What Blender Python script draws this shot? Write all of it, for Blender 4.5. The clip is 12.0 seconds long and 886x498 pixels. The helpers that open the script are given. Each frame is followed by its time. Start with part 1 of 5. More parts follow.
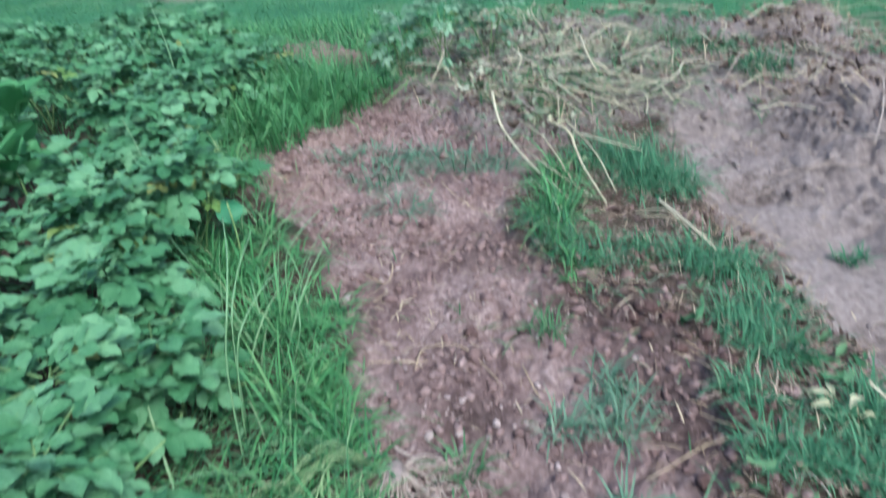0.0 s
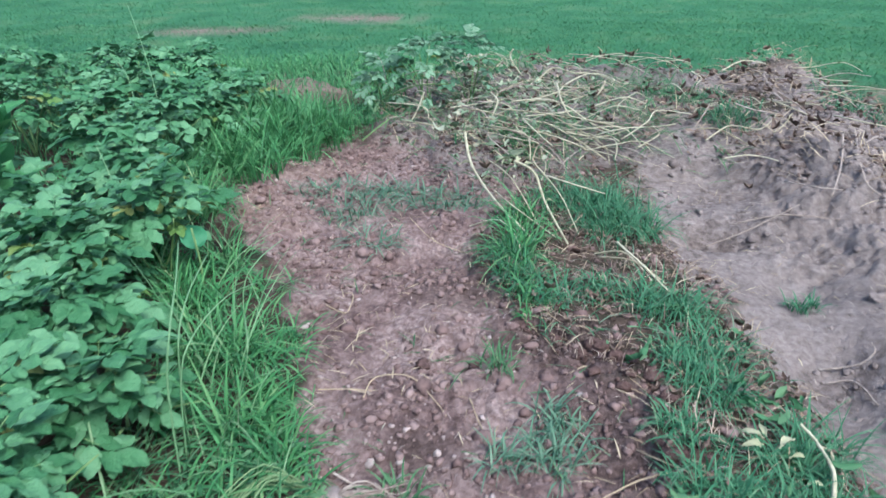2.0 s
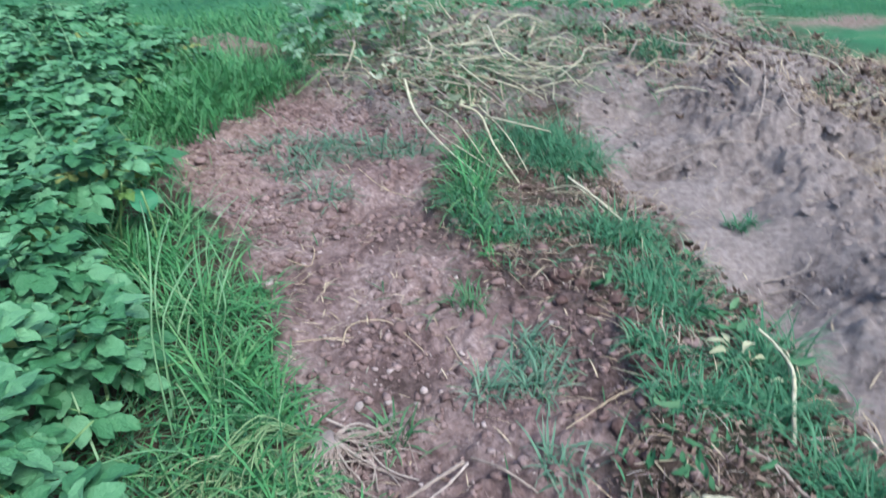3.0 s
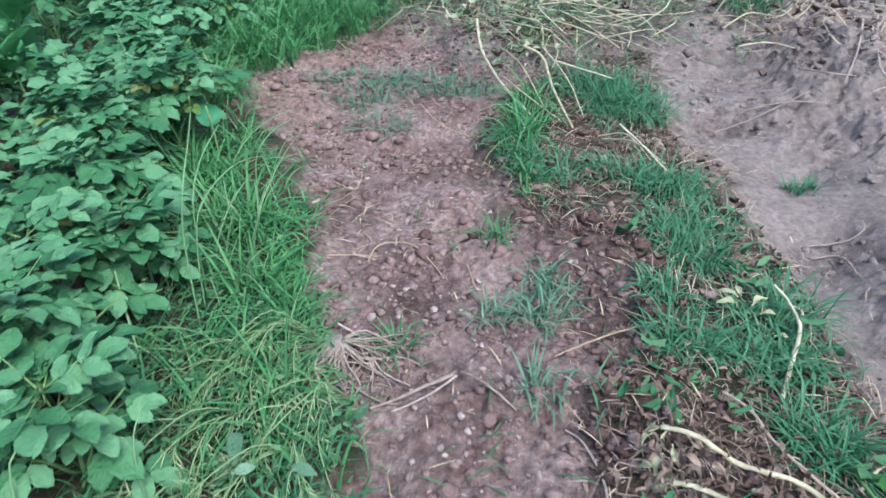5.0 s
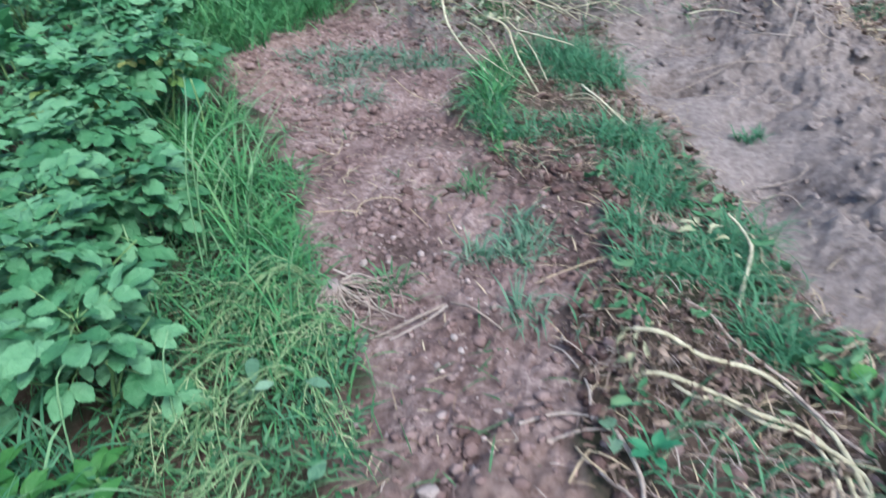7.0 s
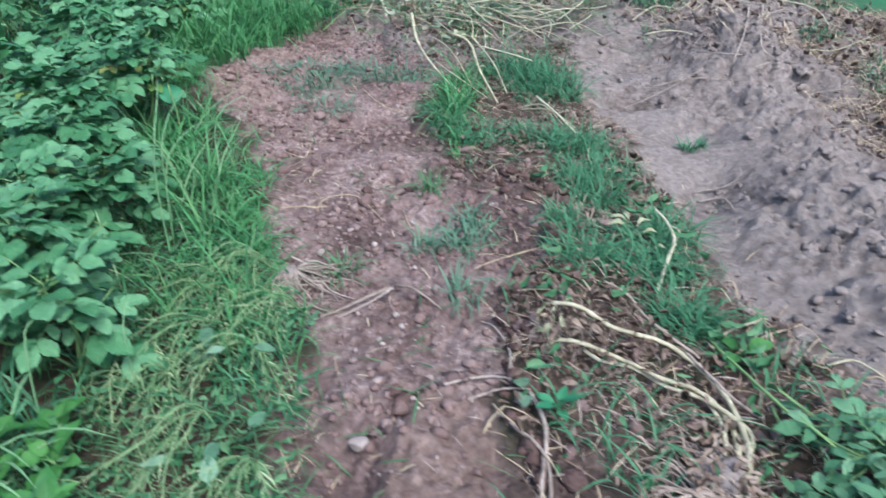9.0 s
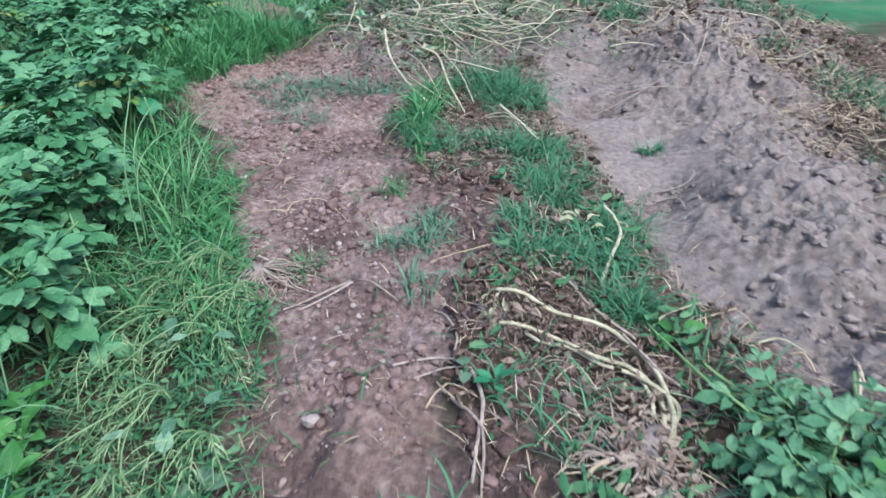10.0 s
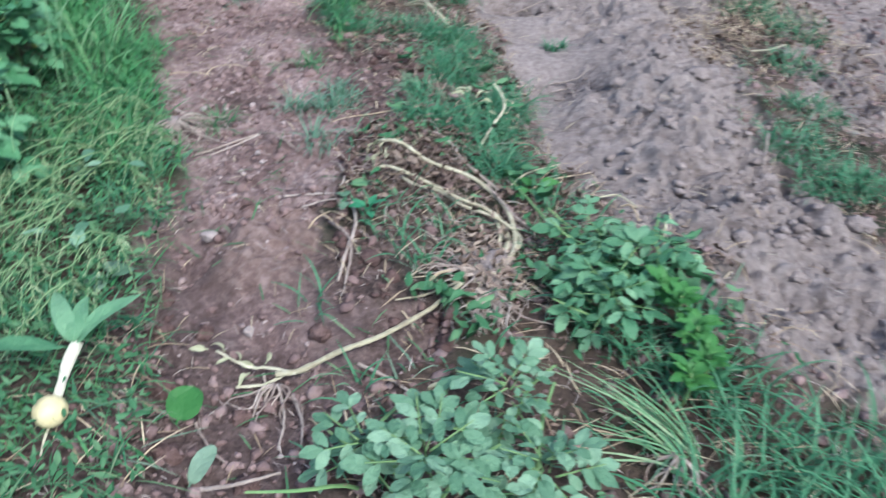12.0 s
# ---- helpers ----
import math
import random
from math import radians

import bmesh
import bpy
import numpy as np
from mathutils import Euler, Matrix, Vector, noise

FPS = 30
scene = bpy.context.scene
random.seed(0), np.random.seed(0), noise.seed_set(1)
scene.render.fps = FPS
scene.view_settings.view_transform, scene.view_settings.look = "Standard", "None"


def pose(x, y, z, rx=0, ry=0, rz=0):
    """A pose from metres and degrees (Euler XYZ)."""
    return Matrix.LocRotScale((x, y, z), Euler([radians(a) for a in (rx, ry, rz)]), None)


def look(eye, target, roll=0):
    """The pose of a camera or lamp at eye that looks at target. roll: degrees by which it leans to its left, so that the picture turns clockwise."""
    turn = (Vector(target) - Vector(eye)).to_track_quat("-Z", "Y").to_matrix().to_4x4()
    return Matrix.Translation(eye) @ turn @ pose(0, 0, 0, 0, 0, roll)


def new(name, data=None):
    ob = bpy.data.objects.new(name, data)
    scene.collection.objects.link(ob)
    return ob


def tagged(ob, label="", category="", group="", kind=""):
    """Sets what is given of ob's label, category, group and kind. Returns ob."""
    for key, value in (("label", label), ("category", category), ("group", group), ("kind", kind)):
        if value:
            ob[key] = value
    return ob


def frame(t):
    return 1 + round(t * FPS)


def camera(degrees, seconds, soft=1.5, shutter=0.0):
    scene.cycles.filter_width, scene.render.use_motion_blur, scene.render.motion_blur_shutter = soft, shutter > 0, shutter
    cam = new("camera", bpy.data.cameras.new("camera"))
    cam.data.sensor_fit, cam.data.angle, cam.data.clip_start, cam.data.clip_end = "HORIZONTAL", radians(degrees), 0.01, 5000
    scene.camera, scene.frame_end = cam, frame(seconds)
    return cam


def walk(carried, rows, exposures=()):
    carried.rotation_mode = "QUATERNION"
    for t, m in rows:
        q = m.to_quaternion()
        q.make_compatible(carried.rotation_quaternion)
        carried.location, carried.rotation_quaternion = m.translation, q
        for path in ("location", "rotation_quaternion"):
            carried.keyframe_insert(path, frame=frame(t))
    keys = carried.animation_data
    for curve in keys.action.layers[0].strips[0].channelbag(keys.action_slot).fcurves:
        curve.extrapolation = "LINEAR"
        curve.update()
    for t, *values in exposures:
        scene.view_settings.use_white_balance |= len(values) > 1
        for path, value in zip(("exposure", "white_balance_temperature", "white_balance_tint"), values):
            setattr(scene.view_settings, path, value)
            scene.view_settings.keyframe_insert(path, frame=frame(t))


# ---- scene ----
cam = camera(64.9, 12.0, soft=1.5, shutter=0.8)
PATH = [
    (0, (0.121, 0.186, 1.316), (-0.117, 1.91, 0.331), -3.9),
    (0.3, (0.117, 0.214, 1.326), (-0.148, 1.986, 0.438), -3.3),
    (0.5, (0.149, 0.224, 1.333), (-0.166, 1.999, 0.469), -3.9),
    (0.7, (0.191, 0.225, 1.332), (-0.153, 1.998, 0.472), -3.9),
    (1, (0.265, 0.231, 1.325), (-0.088, 1.992, 0.444), -2.9),
    (1.2, (0.299, 0.223, 1.319), (-0.085, 1.977, 0.438), -4.1),
    (1.5, (0.318, 0.212, 1.316), (-0.097, 1.963, 0.444), -4.2),
    (1.7, (0.304, 0.192, 1.322), (-0.033, 1.957, 0.443), -3.5),
    (2, (0.251, 0.139, 1.316), (0.03, 1.92, 0.432), -1.4),
    (2.3, (0.195, 0.111, 1.308), (0.005, 1.857, 0.351), -1.9),
    (2.5, (0.175, 0.099, 1.31), (0.028, 1.848, 0.35), -2.7),
    (2.7, (0.139, 0.091, 1.3), (0.07, 1.846, 0.343), -2.0),
    (3, (0.115, 0.093, 1.291), (0.111, 1.824, 0.29), -2.5),
    (3.2, (0.111, 0.093, 1.289), (0.13, 1.803, 0.252), -2.5),
    (3.5, (0.1, 0.098, 1.285), (0.178, 1.775, 0.198), -0.4),
    (3.7, (0.087, 0.099, 1.275), (0.136, 1.768, 0.173), 0.2),
    (5.3, (0.387, -0.047, 1.248), (0.067, 1.594, 0.151), -2.9),
    (5.5, (0.366, -0.063, 1.232), (0.032, 1.586, 0.151), -3.1),
    (5.7, (0.386, -0.064, 1.238), (0.003, 1.572, 0.153), -4.5),
    (6, (0.392, -0.073, 1.239), (0.014, 1.585, 0.187), -5.7),
    (6.2, (0.404, -0.068, 1.252), (0.096, 1.592, 0.181), -3.8),
    (6.5, (0.372, -0.122, 1.227), (0.119, 1.556, 0.168), -2.8),
    (6.8, (0.324, -0.188, 1.222), (0.118, 1.472, 0.124), -3.2),
    (7, (0.325, -0.241, 1.227), (0.135, 1.407, 0.11), -3.2),
    (7.2, (0.3, -0.272, 1.219), (0.16, 1.369, 0.085), -2.6),
    (8.8, (0.451, -0.428, 1.247), (0.25, 1.252, 0.181), -3.2),
    (9, (0.492, -0.442, 1.225), (0.317, 1.246, 0.167), -2.3),
    (9.2, (0.554, -0.458, 1.217), (0.371, 1.219, 0.142), -2.2),
    (9.5, (0.621, -0.493, 1.204), (0.423, 1.198, 0.155), -1.6),
    (9.7, (0.624, -0.519, 1.191), (0.442, 1.158, 0.116), -1.8),
    (10, (0.637, -0.576, 1.212), (0.468, 1.143, 0.204), -3.0),
    (10.2, (0.613, -0.634, 1.213), (0.48, 1.074, 0.182), -2.4),
    (10.5, (0.586, -0.722, 1.199), (0.475, 0.938, 0.088), -2.8),
    (10.8, (0.578, -0.804, 1.2), (0.459, 0.809, 0.024), -1.6),
    (11, (0.606, -0.837, 1.22), (0.404, 0.813, 0.109), -3.4),
    (11.2, (0.664, -0.884, 1.203), (0.392, 0.772, 0.114), -3.7),
    (11.5, (0.766, -0.882, 1.163), (0.613, 0.726, -0.016), 2.6),
    (11.7, (0.819, -0.903, 1.153), (0.737, 0.692, -0.051), 3.8),
    (12, (0.863, -0.945, 1.19), (0.842, 0.659, -0.005), 2.7),
]
walk(cam, [(t, look(eye, target, roll)) for t, eye, target, roll in PATH], [(0.0, 1.2, 5800, 9.5), (12.0, 1.2, 5800, 9.5)])

# ---- light: soft evening daylight under a bright hazy sky ----
SUN_UP, SUN_ROUND = 55, 140
world = bpy.data.worlds.new("sky")
scene.world = world
world.use_nodes = True
wt = world.node_tree
sky = wt.nodes.new("ShaderNodeTexSky")
sky.sky_type, sky.sun_disc = "NISHITA", False
sky.sun_elevation, sky.sun_rotation = radians(SUN_UP), radians(SUN_ROUND)
sky.air_density, sky.dust_density, sky.ozone_density = 1.0, 3.0, 1.0
wt.links.new(sky.outputs["Color"], wt.nodes["Background"].inputs["Color"])
wt.nodes["Background"].inputs["Strength"].default_value = 0.128
sun_data = bpy.data.lights.new("sun", "SUN")
sun_data.energy, sun_data.angle, sun_data.color = 1.7, radians(24), (1.0, 0.95, 0.88)
sun = new("sun", sun_data)
a, b = radians(SUN_ROUND), radians(SUN_UP)
sun.matrix_world = look((0, 0, 0), (-math.sin(a) * math.cos(b), -math.cos(a) * math.cos(b), -math.sin(b)))


# ---- materials ----
def material(name, stops, scale=12.0, rough=0.8, bump=0.0, bump_scale=60.0, vary="", amount=0.35, spec=0.3, translucent=0.0):
    """Colour stops over a two-scale noise in metres; vary: island or object, which shifts each piece."""
    m = bpy.data.materials.new(name)
    m.use_nodes = True
    t = m.node_tree
    n, li = t.nodes, t.links
    bsdf = n["Principled BSDF"]
    bsdf.inputs["Roughness"].default_value = rough
    bsdf.inputs["Specular IOR Level"].default_value = spec
    co = n.new("ShaderNodeNewGeometry")
    big = n.new("ShaderNodeTexNoise")
    big.inputs["Scale"].default_value = scale
    big.inputs["Detail"].default_value = 6
    big.inputs["Roughness"].default_value = 0.65
    li.new(co.outputs["Position"], big.inputs["Vector"])
    fac = big.outputs["Fac"]
    if vary:
        src = co.outputs["Random Per Island"] if vary == "island" else n.new("ShaderNodeObjectInfo").outputs["Random"]
        mix = n.new("ShaderNodeMix")
        mix.inputs["Factor"].default_value = 1.0 - amount if amount < 0 else amount
        li.new(fac, mix.inputs["A"])
        li.new(src, mix.inputs["B"])
        fac = mix.outputs["Result"]
    ramp = n.new("ShaderNodeValToRGB")
    els = ramp.color_ramp.elements
    while len(els) < len(stops):
        els.new(0.5)
    for el, (p, c) in zip(els, stops):
        el.position, el.color = p, (*c, 1)
    li.new(fac, ramp.inputs["Fac"])
    li.new(ramp.outputs["Color"], bsdf.inputs["Base Color"])
    if bump:
        fine = n.new("ShaderNodeTexNoise")
        fine.inputs["Scale"].default_value = bump_scale
        fine.inputs["Detail"].default_value = 5
        li.new(co.outputs["Position"], fine.inputs["Vector"])
        bn = n.new("ShaderNodeBump")
        bn.inputs["Strength"].default_value = bump
        bn.inputs["Distance"].default_value = 0.01
        li.new(fine.outputs["Fac"], bn.inputs["Height"])
        li.new(bn.outputs["Normal"], bsdf.inputs["Normal"])
    if translucent:
        tr = n.new("ShaderNodeBsdfTranslucent")
        li.new(ramp.outputs["Color"], tr.inputs["Color"])
        ms = n.new("ShaderNodeMixShader")
        ms.inputs["Fac"].default_value = translucent
        li.new(bsdf.outputs["BSDF"], ms.inputs[1])
        li.new(tr.outputs["BSDF"], ms.inputs[2])
        li.new(ms.outputs["Shader"], n["Material Output"].inputs["Surface"])
    return m


POTATO_LEAF = material("potato_leaf", [(0.15, (0.028, 0.118, 0.043)), (0.45, (0.058, 0.185, 0.078)), (0.85, (0.13, 0.295, 0.15))], 32, 0.55, 0.6, 110, "object", 0.6, 0.3, 0.1)
PALE_LEAF = material("pale_potato_leaf", [(0.2, (0.07, 0.155, 0.09)), (0.5, (0.12, 0.215, 0.138)), (0.8, (0.20, 0.31, 0.215))], 30, 0.6, 0.7, 100, "object", 0.5, 0.3, 0.18)
LIME_LEAF = material("light_green_leaf", [(0.2, (0.05, 0.20, 0.07)), (0.8, (0.10, 0.31, 0.12))], 16, 0.55, 0.8, 60, "object", 0.5, 0.35, 0.3)
PALE_SCRAP = material("wilted_leaf_scrap", [(0.1, (0.10, 0.17, 0.09)), (0.4, (0.22, 0.29, 0.19)), (0.7, (0.36, 0.40, 0.30)), (0.92, (0.42, 0.36, 0.24))], 10, 0.7, 0, 60, "island", 0.75, 0.25, 0.15)
DARK_CLOD = material("damp_soil_clod", [(0.2, (0.062, 0.039, 0.034)), (0.5, (0.115, 0.075, 0.067)), (0.8, (0.20, 0.14, 0.125))], 60, 0.95, 0.9, 160, "object", 0.2, 0.12)
YELLOW_LEAF = material("yellowing_leaf", [(0.2, (0.10, 0.21, 0.055)), (0.8, (0.21, 0.26, 0.085))], 20, 0.6, 0.4, 90, "object", 0.6, 0.3, 0.2)
BRIGHT_LEAF = material("bright_broad_leaf", [(0.2, (0.034, 0.145, 0.034)), (0.8, (0.078, 0.235, 0.06))], 14, 0.55, 0.5, 70, "object", 0.5, 0.3, 0.2)
TEAL_LEAF = material("blue_green_leaf", [(0.2, (0.028, 0.17, 0.08)), (0.8, (0.06, 0.25, 0.12))], 14, 0.55, 0.4, 60, "object", 0.5, 0.3, 0.25)
SILVER_LEAF = material("silvery_potato_leaf", [(0.2, (0.07, 0.17, 0.095)), (0.5, (0.13, 0.26, 0.155)), (0.8, (0.23, 0.38, 0.25))], 30, 0.6, 0.7, 100, "object", 0.5, 0.3, 0.2)
GREEN_STEM = material("green_stem", [(0.3, (0.09, 0.20, 0.07)), (0.7, (0.19, 0.30, 0.12))], 15, 0.55, 0.2, 120)
GRASS = material("grass_blade", [(0.05, (0.028, 0.130, 0.045)), (0.4, (0.060, 0.225, 0.080)), (0.75, (0.105, 0.305, 0.115)), (0.88, (0.15, 0.32, 0.13)), (0.96, (0.36, 0.34, 0.21))], 3, 0.55, 0, 60, "island", 0.8, 0.3, 0.25)
LAWN = material("lawn_blade", [(0.28, (0.030, 0.120, 0.055)), (0.5, (0.058, 0.195, 0.082)), (0.72, (0.12, 0.25, 0.11))], 1.4, 0.7, 0, 60, "island", 0.15, 0.2, 0.2)
WILTED = material("wilted_grass", [(0.1, (0.032, 0.115, 0.048)), (0.5, (0.065, 0.17, 0.075)), (0.85, (0.13, 0.22, 0.11)), (0.97, (0.25, 0.28, 0.17))], 6, 0.7, 0, 60, "island", 0.75, 0.25, 0.15)
TEAL_GRASS = material("bluish_grass_blade", [(0.1, (0.06, 0.16, 0.095)), (0.6, (0.11, 0.22, 0.14)), (0.95, (0.24, 0.30, 0.21))], 6, 0.55, 0, 60, "island", 0.7, 0.3, 0.2)
WEED_STEM = material("pale_weed_stem", [(0.1, (0.06, 0.16, 0.06)), (0.45, (0.14, 0.25, 0.105)), (0.85, (0.30, 0.38, 0.21))], 10, 0.65, 0, 60, "island", 0.8, 0.3)
PALE_GRASS = material("pale_grass_stem", [(0.1, (0.10, 0.24, 0.11)), (0.6, (0.18, 0.34, 0.17)), (0.95, (0.34, 0.42, 0.24))], 6, 0.55, 0, 60, "island", 0.7, 0.3, 0.2)
STALK_LEAF = material("withered_pale_leaf", [(0.2, (0.26, 0.29, 0.17)), (0.8, (0.43, 0.44, 0.29))], 24, 0.65, 0.4, 90, "object", 0.5, 0.25, 0.15)
STRAW = material("dry_straw", [(0.1, (0.17, 0.12, 0.085)), (0.45, (0.33, 0.26, 0.17)), (0.85, (0.52, 0.45, 0.31))], 8, 0.75, 0.2, 90, "island", 0.7, 0.25)
STALK = material("withered_stalk", [(0.25, (0.19, 0.155, 0.105)), (0.42, (0.33, 0.31, 0.205)), (0.58, (0.45, 0.435, 0.31)), (0.8, (0.58, 0.565, 0.43))], 38, 0.6, 0.5, 170, "object", 0.25, 0.3)
ROW_GRASS = material("dull_weed_grass", [(0.05, (0.024, 0.105, 0.052)), (0.45, (0.05, 0.18, 0.088)), (0.8, (0.10, 0.25, 0.135)), (0.93, (0.20, 0.27, 0.16)), (0.98, (0.30, 0.25, 0.17))], 6, 0.6, 0, 60, "island", 0.75, 0.25, 0.2)
GREY_STALK = material("grey_withered_stalk", [(0.25, (0.17, 0.13, 0.11)), (0.5, (0.31, 0.26, 0.22)), (0.8, (0.48, 0.43, 0.38))], 45, 0.75, 0.7, 150, "object", 0.3, 0.2)
DEAD_LEAF = material("dead_leaf", [(0.1, (0.07, 0.048, 0.042)), (0.5, (0.14, 0.102, 0.082)), (0.9, (0.26, 0.205, 0.16))], 20, 0.8, 0.4, 120, "island", 0.6, 0.2)
CLOD = material("red_soil_clod", [(0.1, (0.103, 0.069, 0.063)), (0.5, (0.190, 0.133, 0.123)), (0.85, (0.310, 0.236, 0.218))], 30, 0.95, 0.7, 150, "island", 0.4, 0.15)
GREY_CLOD = material("grey_soil_clod", [(0.2, (0.131, 0.108, 0.099)), (0.5, (0.231, 0.198, 0.183)), (0.8, (0.333, 0.293, 0.274))], 60, 0.95, 0.9, 160, "island", 0.3, 0.12)
PEBBLE = material("pebble", [(0.1, (0.17, 0.12, 0.11)), (0.5, (0.27, 0.21, 0.195)), (0.9, (0.42, 0.36, 0.335))], 40, 0.8, 0.4, 160, "island", 0.75, 0.3)
STONE = material("pale_stone", [(0.2, (0.20, 0.165, 0.15)), (0.8, (0.37, 0.325, 0.30))], 40, 0.8, 0.6, 120, "object", 0.4, 0.25)
NECK = material("white_neck", [(0.2, (0.46, 0.46, 0.33)), (0.8, (0.62, 0.61, 0.5))], 30, 0.5, 0.3, 90, "", 0.4, 0.3)
KNOT_LEAF = material("shrivelled_brown_leaf", [(0.1, (0.12, 0.085, 0.068)), (0.5, (0.23, 0.178, 0.142)), (0.9, (0.40, 0.34, 0.27))], 20, 0.8, 0.4, 120, "island", 0.6, 0.2)
MID_LEAF = material("grey_green_potato_leaf", [(0.2, (0.055, 0.17, 0.08)), (0.5, (0.10, 0.245, 0.125)), (0.8, (0.17, 0.33, 0.185))], 30, 0.55, 0.7, 100, "object", 0.6, 0.3, 0.2)
CHAFF = material("mixed_chaff", [(0.1, (0.11, 0.08, 0.07)), (0.4, (0.22, 0.17, 0.155)), (0.65, (0.33, 0.28, 0.25)), (0.85, (0.50, 0.45, 0.39)), (0.93, (0.2, 0.30, 0.16))], 8, 0.8, 0, 60, "island", 0.7, 0.2)
GREEN_SCRAP = material("green_weed_scrap", [(0.1, (0.03, 0.115, 0.048)), (0.5, (0.06, 0.175, 0.078)), (0.9, (0.14, 0.27, 0.135))], 10, 0.6, 0, 60, "island", 0.7, 0.25, 0.2)
BULB = material("pale_bulb", [(0.2, (0.46, 0.40, 0.20)), (0.8, (0.64, 0.59, 0.36))], 25, 0.45, 0.2, 70, "", 0.4, 0.3)


def ground_material():
    m = bpy.data.materials.new("earth_and_turf")
    m.use_nodes = True
    t = m.node_tree
    n, li = t.nodes, t.links
    bsdf = n["Principled BSDF"]
    bsdf.inputs["Roughness"].default_value = 0.95
    bsdf.inputs["Specular IOR Level"].default_value = 0.12
    geo = n.new("ShaderNodeNewGeometry")

    def noise_of(scale, detail=8, rough=0.65):
        x = n.new("ShaderNodeTexNoise")
        x.inputs["Scale"].default_value, x.inputs["Detail"].default_value, x.inputs["Roughness"].default_value = scale, detail, rough
        li.new(geo.outputs["Position"], x.inputs["Vector"])
        return x.outputs["Fac"]

    def ramp_of(fac, stops):
        r = n.new("ShaderNodeValToRGB")
        while len(r.color_ramp.elements) < len(stops):
            r.color_ramp.elements.new(0.5)
        for el, (p, c) in zip(r.color_ramp.elements, stops):
            el.position, el.color = p, (*c, 1)
        li.new(fac, r.inputs["Fac"])
        return r.outputs["Color"]

    def blend(fac, one, two):
        x = n.new("ShaderNodeMix")
        x.data_type = "RGBA"
        li.new(fac, x.inputs["Factor"])
        li.new(one, x.inputs["A"])
        li.new(two, x.inputs["B"])
        return x.outputs["Result"]

    def mask_of(name):
        x = n.new("ShaderNodeAttribute")
        x.attribute_name = name
        return x.outputs["Fac"]

    # Ground between the plants: base colour darkened to paint in the shade beneath them.
    shaded_turf = ramp_of(noise_of(5), [(0.38, (0.04, 0.05, 0.03)), (0.5, (0.075, 0.058, 0.043)), (0.65, (0.13, 0.095, 0.077))])
    lawn = ramp_of(noise_of(1.1), [(0.32, (0.028, 0.115, 0.058)), (0.52, (0.052, 0.18, 0.085)), (0.72, (0.12, 0.20, 0.10))])
    dry = ramp_of(noise_of(3.2, 4, 0.6), [(0.43, (0, 0, 0)), (0.57, (1, 1, 1))])
    red = blend(dry, ramp_of(noise_of(30, 7, 0.68), [(0.34, (0.082, 0.055, 0.050)), (0.5, (0.171, 0.120, 0.112)), (0.66, (0.308, 0.228, 0.213))]),
                ramp_of(noise_of(42, 7, 0.68), [(0.34, (0.154, 0.107, 0.099)), (0.5, (0.268, 0.201, 0.186)), (0.66, (0.422, 0.336, 0.314))]))
    grey = blend(ramp_of(noise_of(3.1, 4, 0.6), [(0.4, (0, 0, 0)), (0.6, (1, 1, 1))]),
                 ramp_of(noise_of(24, 7, 0.66), [(0.34, (0.119, 0.097, 0.088)), (0.5, (0.209, 0.178, 0.164)), (0.66, (0.317, 0.279, 0.260))]),
                 ramp_of(noise_of(36, 7, 0.62), [(0.34, (0.192, 0.163, 0.150)), (0.62, (0.317, 0.279, 0.260))]))
    pale = ramp_of(noise_of(30), [(0.34, (0.15, 0.10, 0.086)), (0.5, (0.235, 0.17, 0.147)), (0.66, (0.34, 0.262, 0.23))])
    col = blend(mask_of("far_lawn"), shaded_turf, lawn)
    col = blend(mask_of("red_soil"), col, red)
    col = blend(mask_of("grey_soil"), col, grey)
    col = blend(mask_of("pale_soil"), col, pale)
    damp = ramp_of(noise_of(40), [(0.35, (0.045, 0.032, 0.029)), (0.5, (0.092, 0.066, 0.060)), (0.66, (0.18, 0.134, 0.122))])
    col = blend(mask_of("moist_soil"), col, damp)
    li.new(col, bsdf.inputs["Base Color"])
    bn = n.new("ShaderNodeBump")
    bn.inputs["Strength"].default_value, bn.inputs["Distance"].default_value = 0.95, 0.011
    li.new(noise_of(80, 8, 0.7), bn.inputs["Height"])
    coarse = n.new("ShaderNodeBump")
    coarse.inputs["Strength"].default_value, coarse.inputs["Distance"].default_value = 0.8, 0.026
    li.new(noise_of(24, 6, 0.7), coarse.inputs["Height"])
    li.new(coarse.outputs["Normal"], bn.inputs["Normal"])
    li.new(bn.outputs["Normal"], bsdf.inputs["Normal"])
    return m


# ---- the lie of the land ----
RNG = np.random.default_rng(11)
LATTICE = RNG.random((8, 256, 256))


def vnoise(x, y, f, k):
    """Smooth value noise from 0 to 1, f cells a metre."""
    x, y = np.asarray(x, float) * f + 71.3, np.asarray(y, float) * f + 37.7
    i, j = np.floor(x).astype(int), np.floor(y).astype(int)
    u, v = x - i, y - j
    u, v = u * u * (3 - 2 * u), v * v * (3 - 2 * v)
    g = LATTICE[k % 8]
    i0, i1, j0, j1 = i % 256, (i + 1) % 256, j % 256, (j + 1) % 256
    return (g[i0, j0] * (1 - u) + g[i1, j0] * u) * (1 - v) + (g[i0, j1] * (1 - u) + g[i1, j1] * u) * v


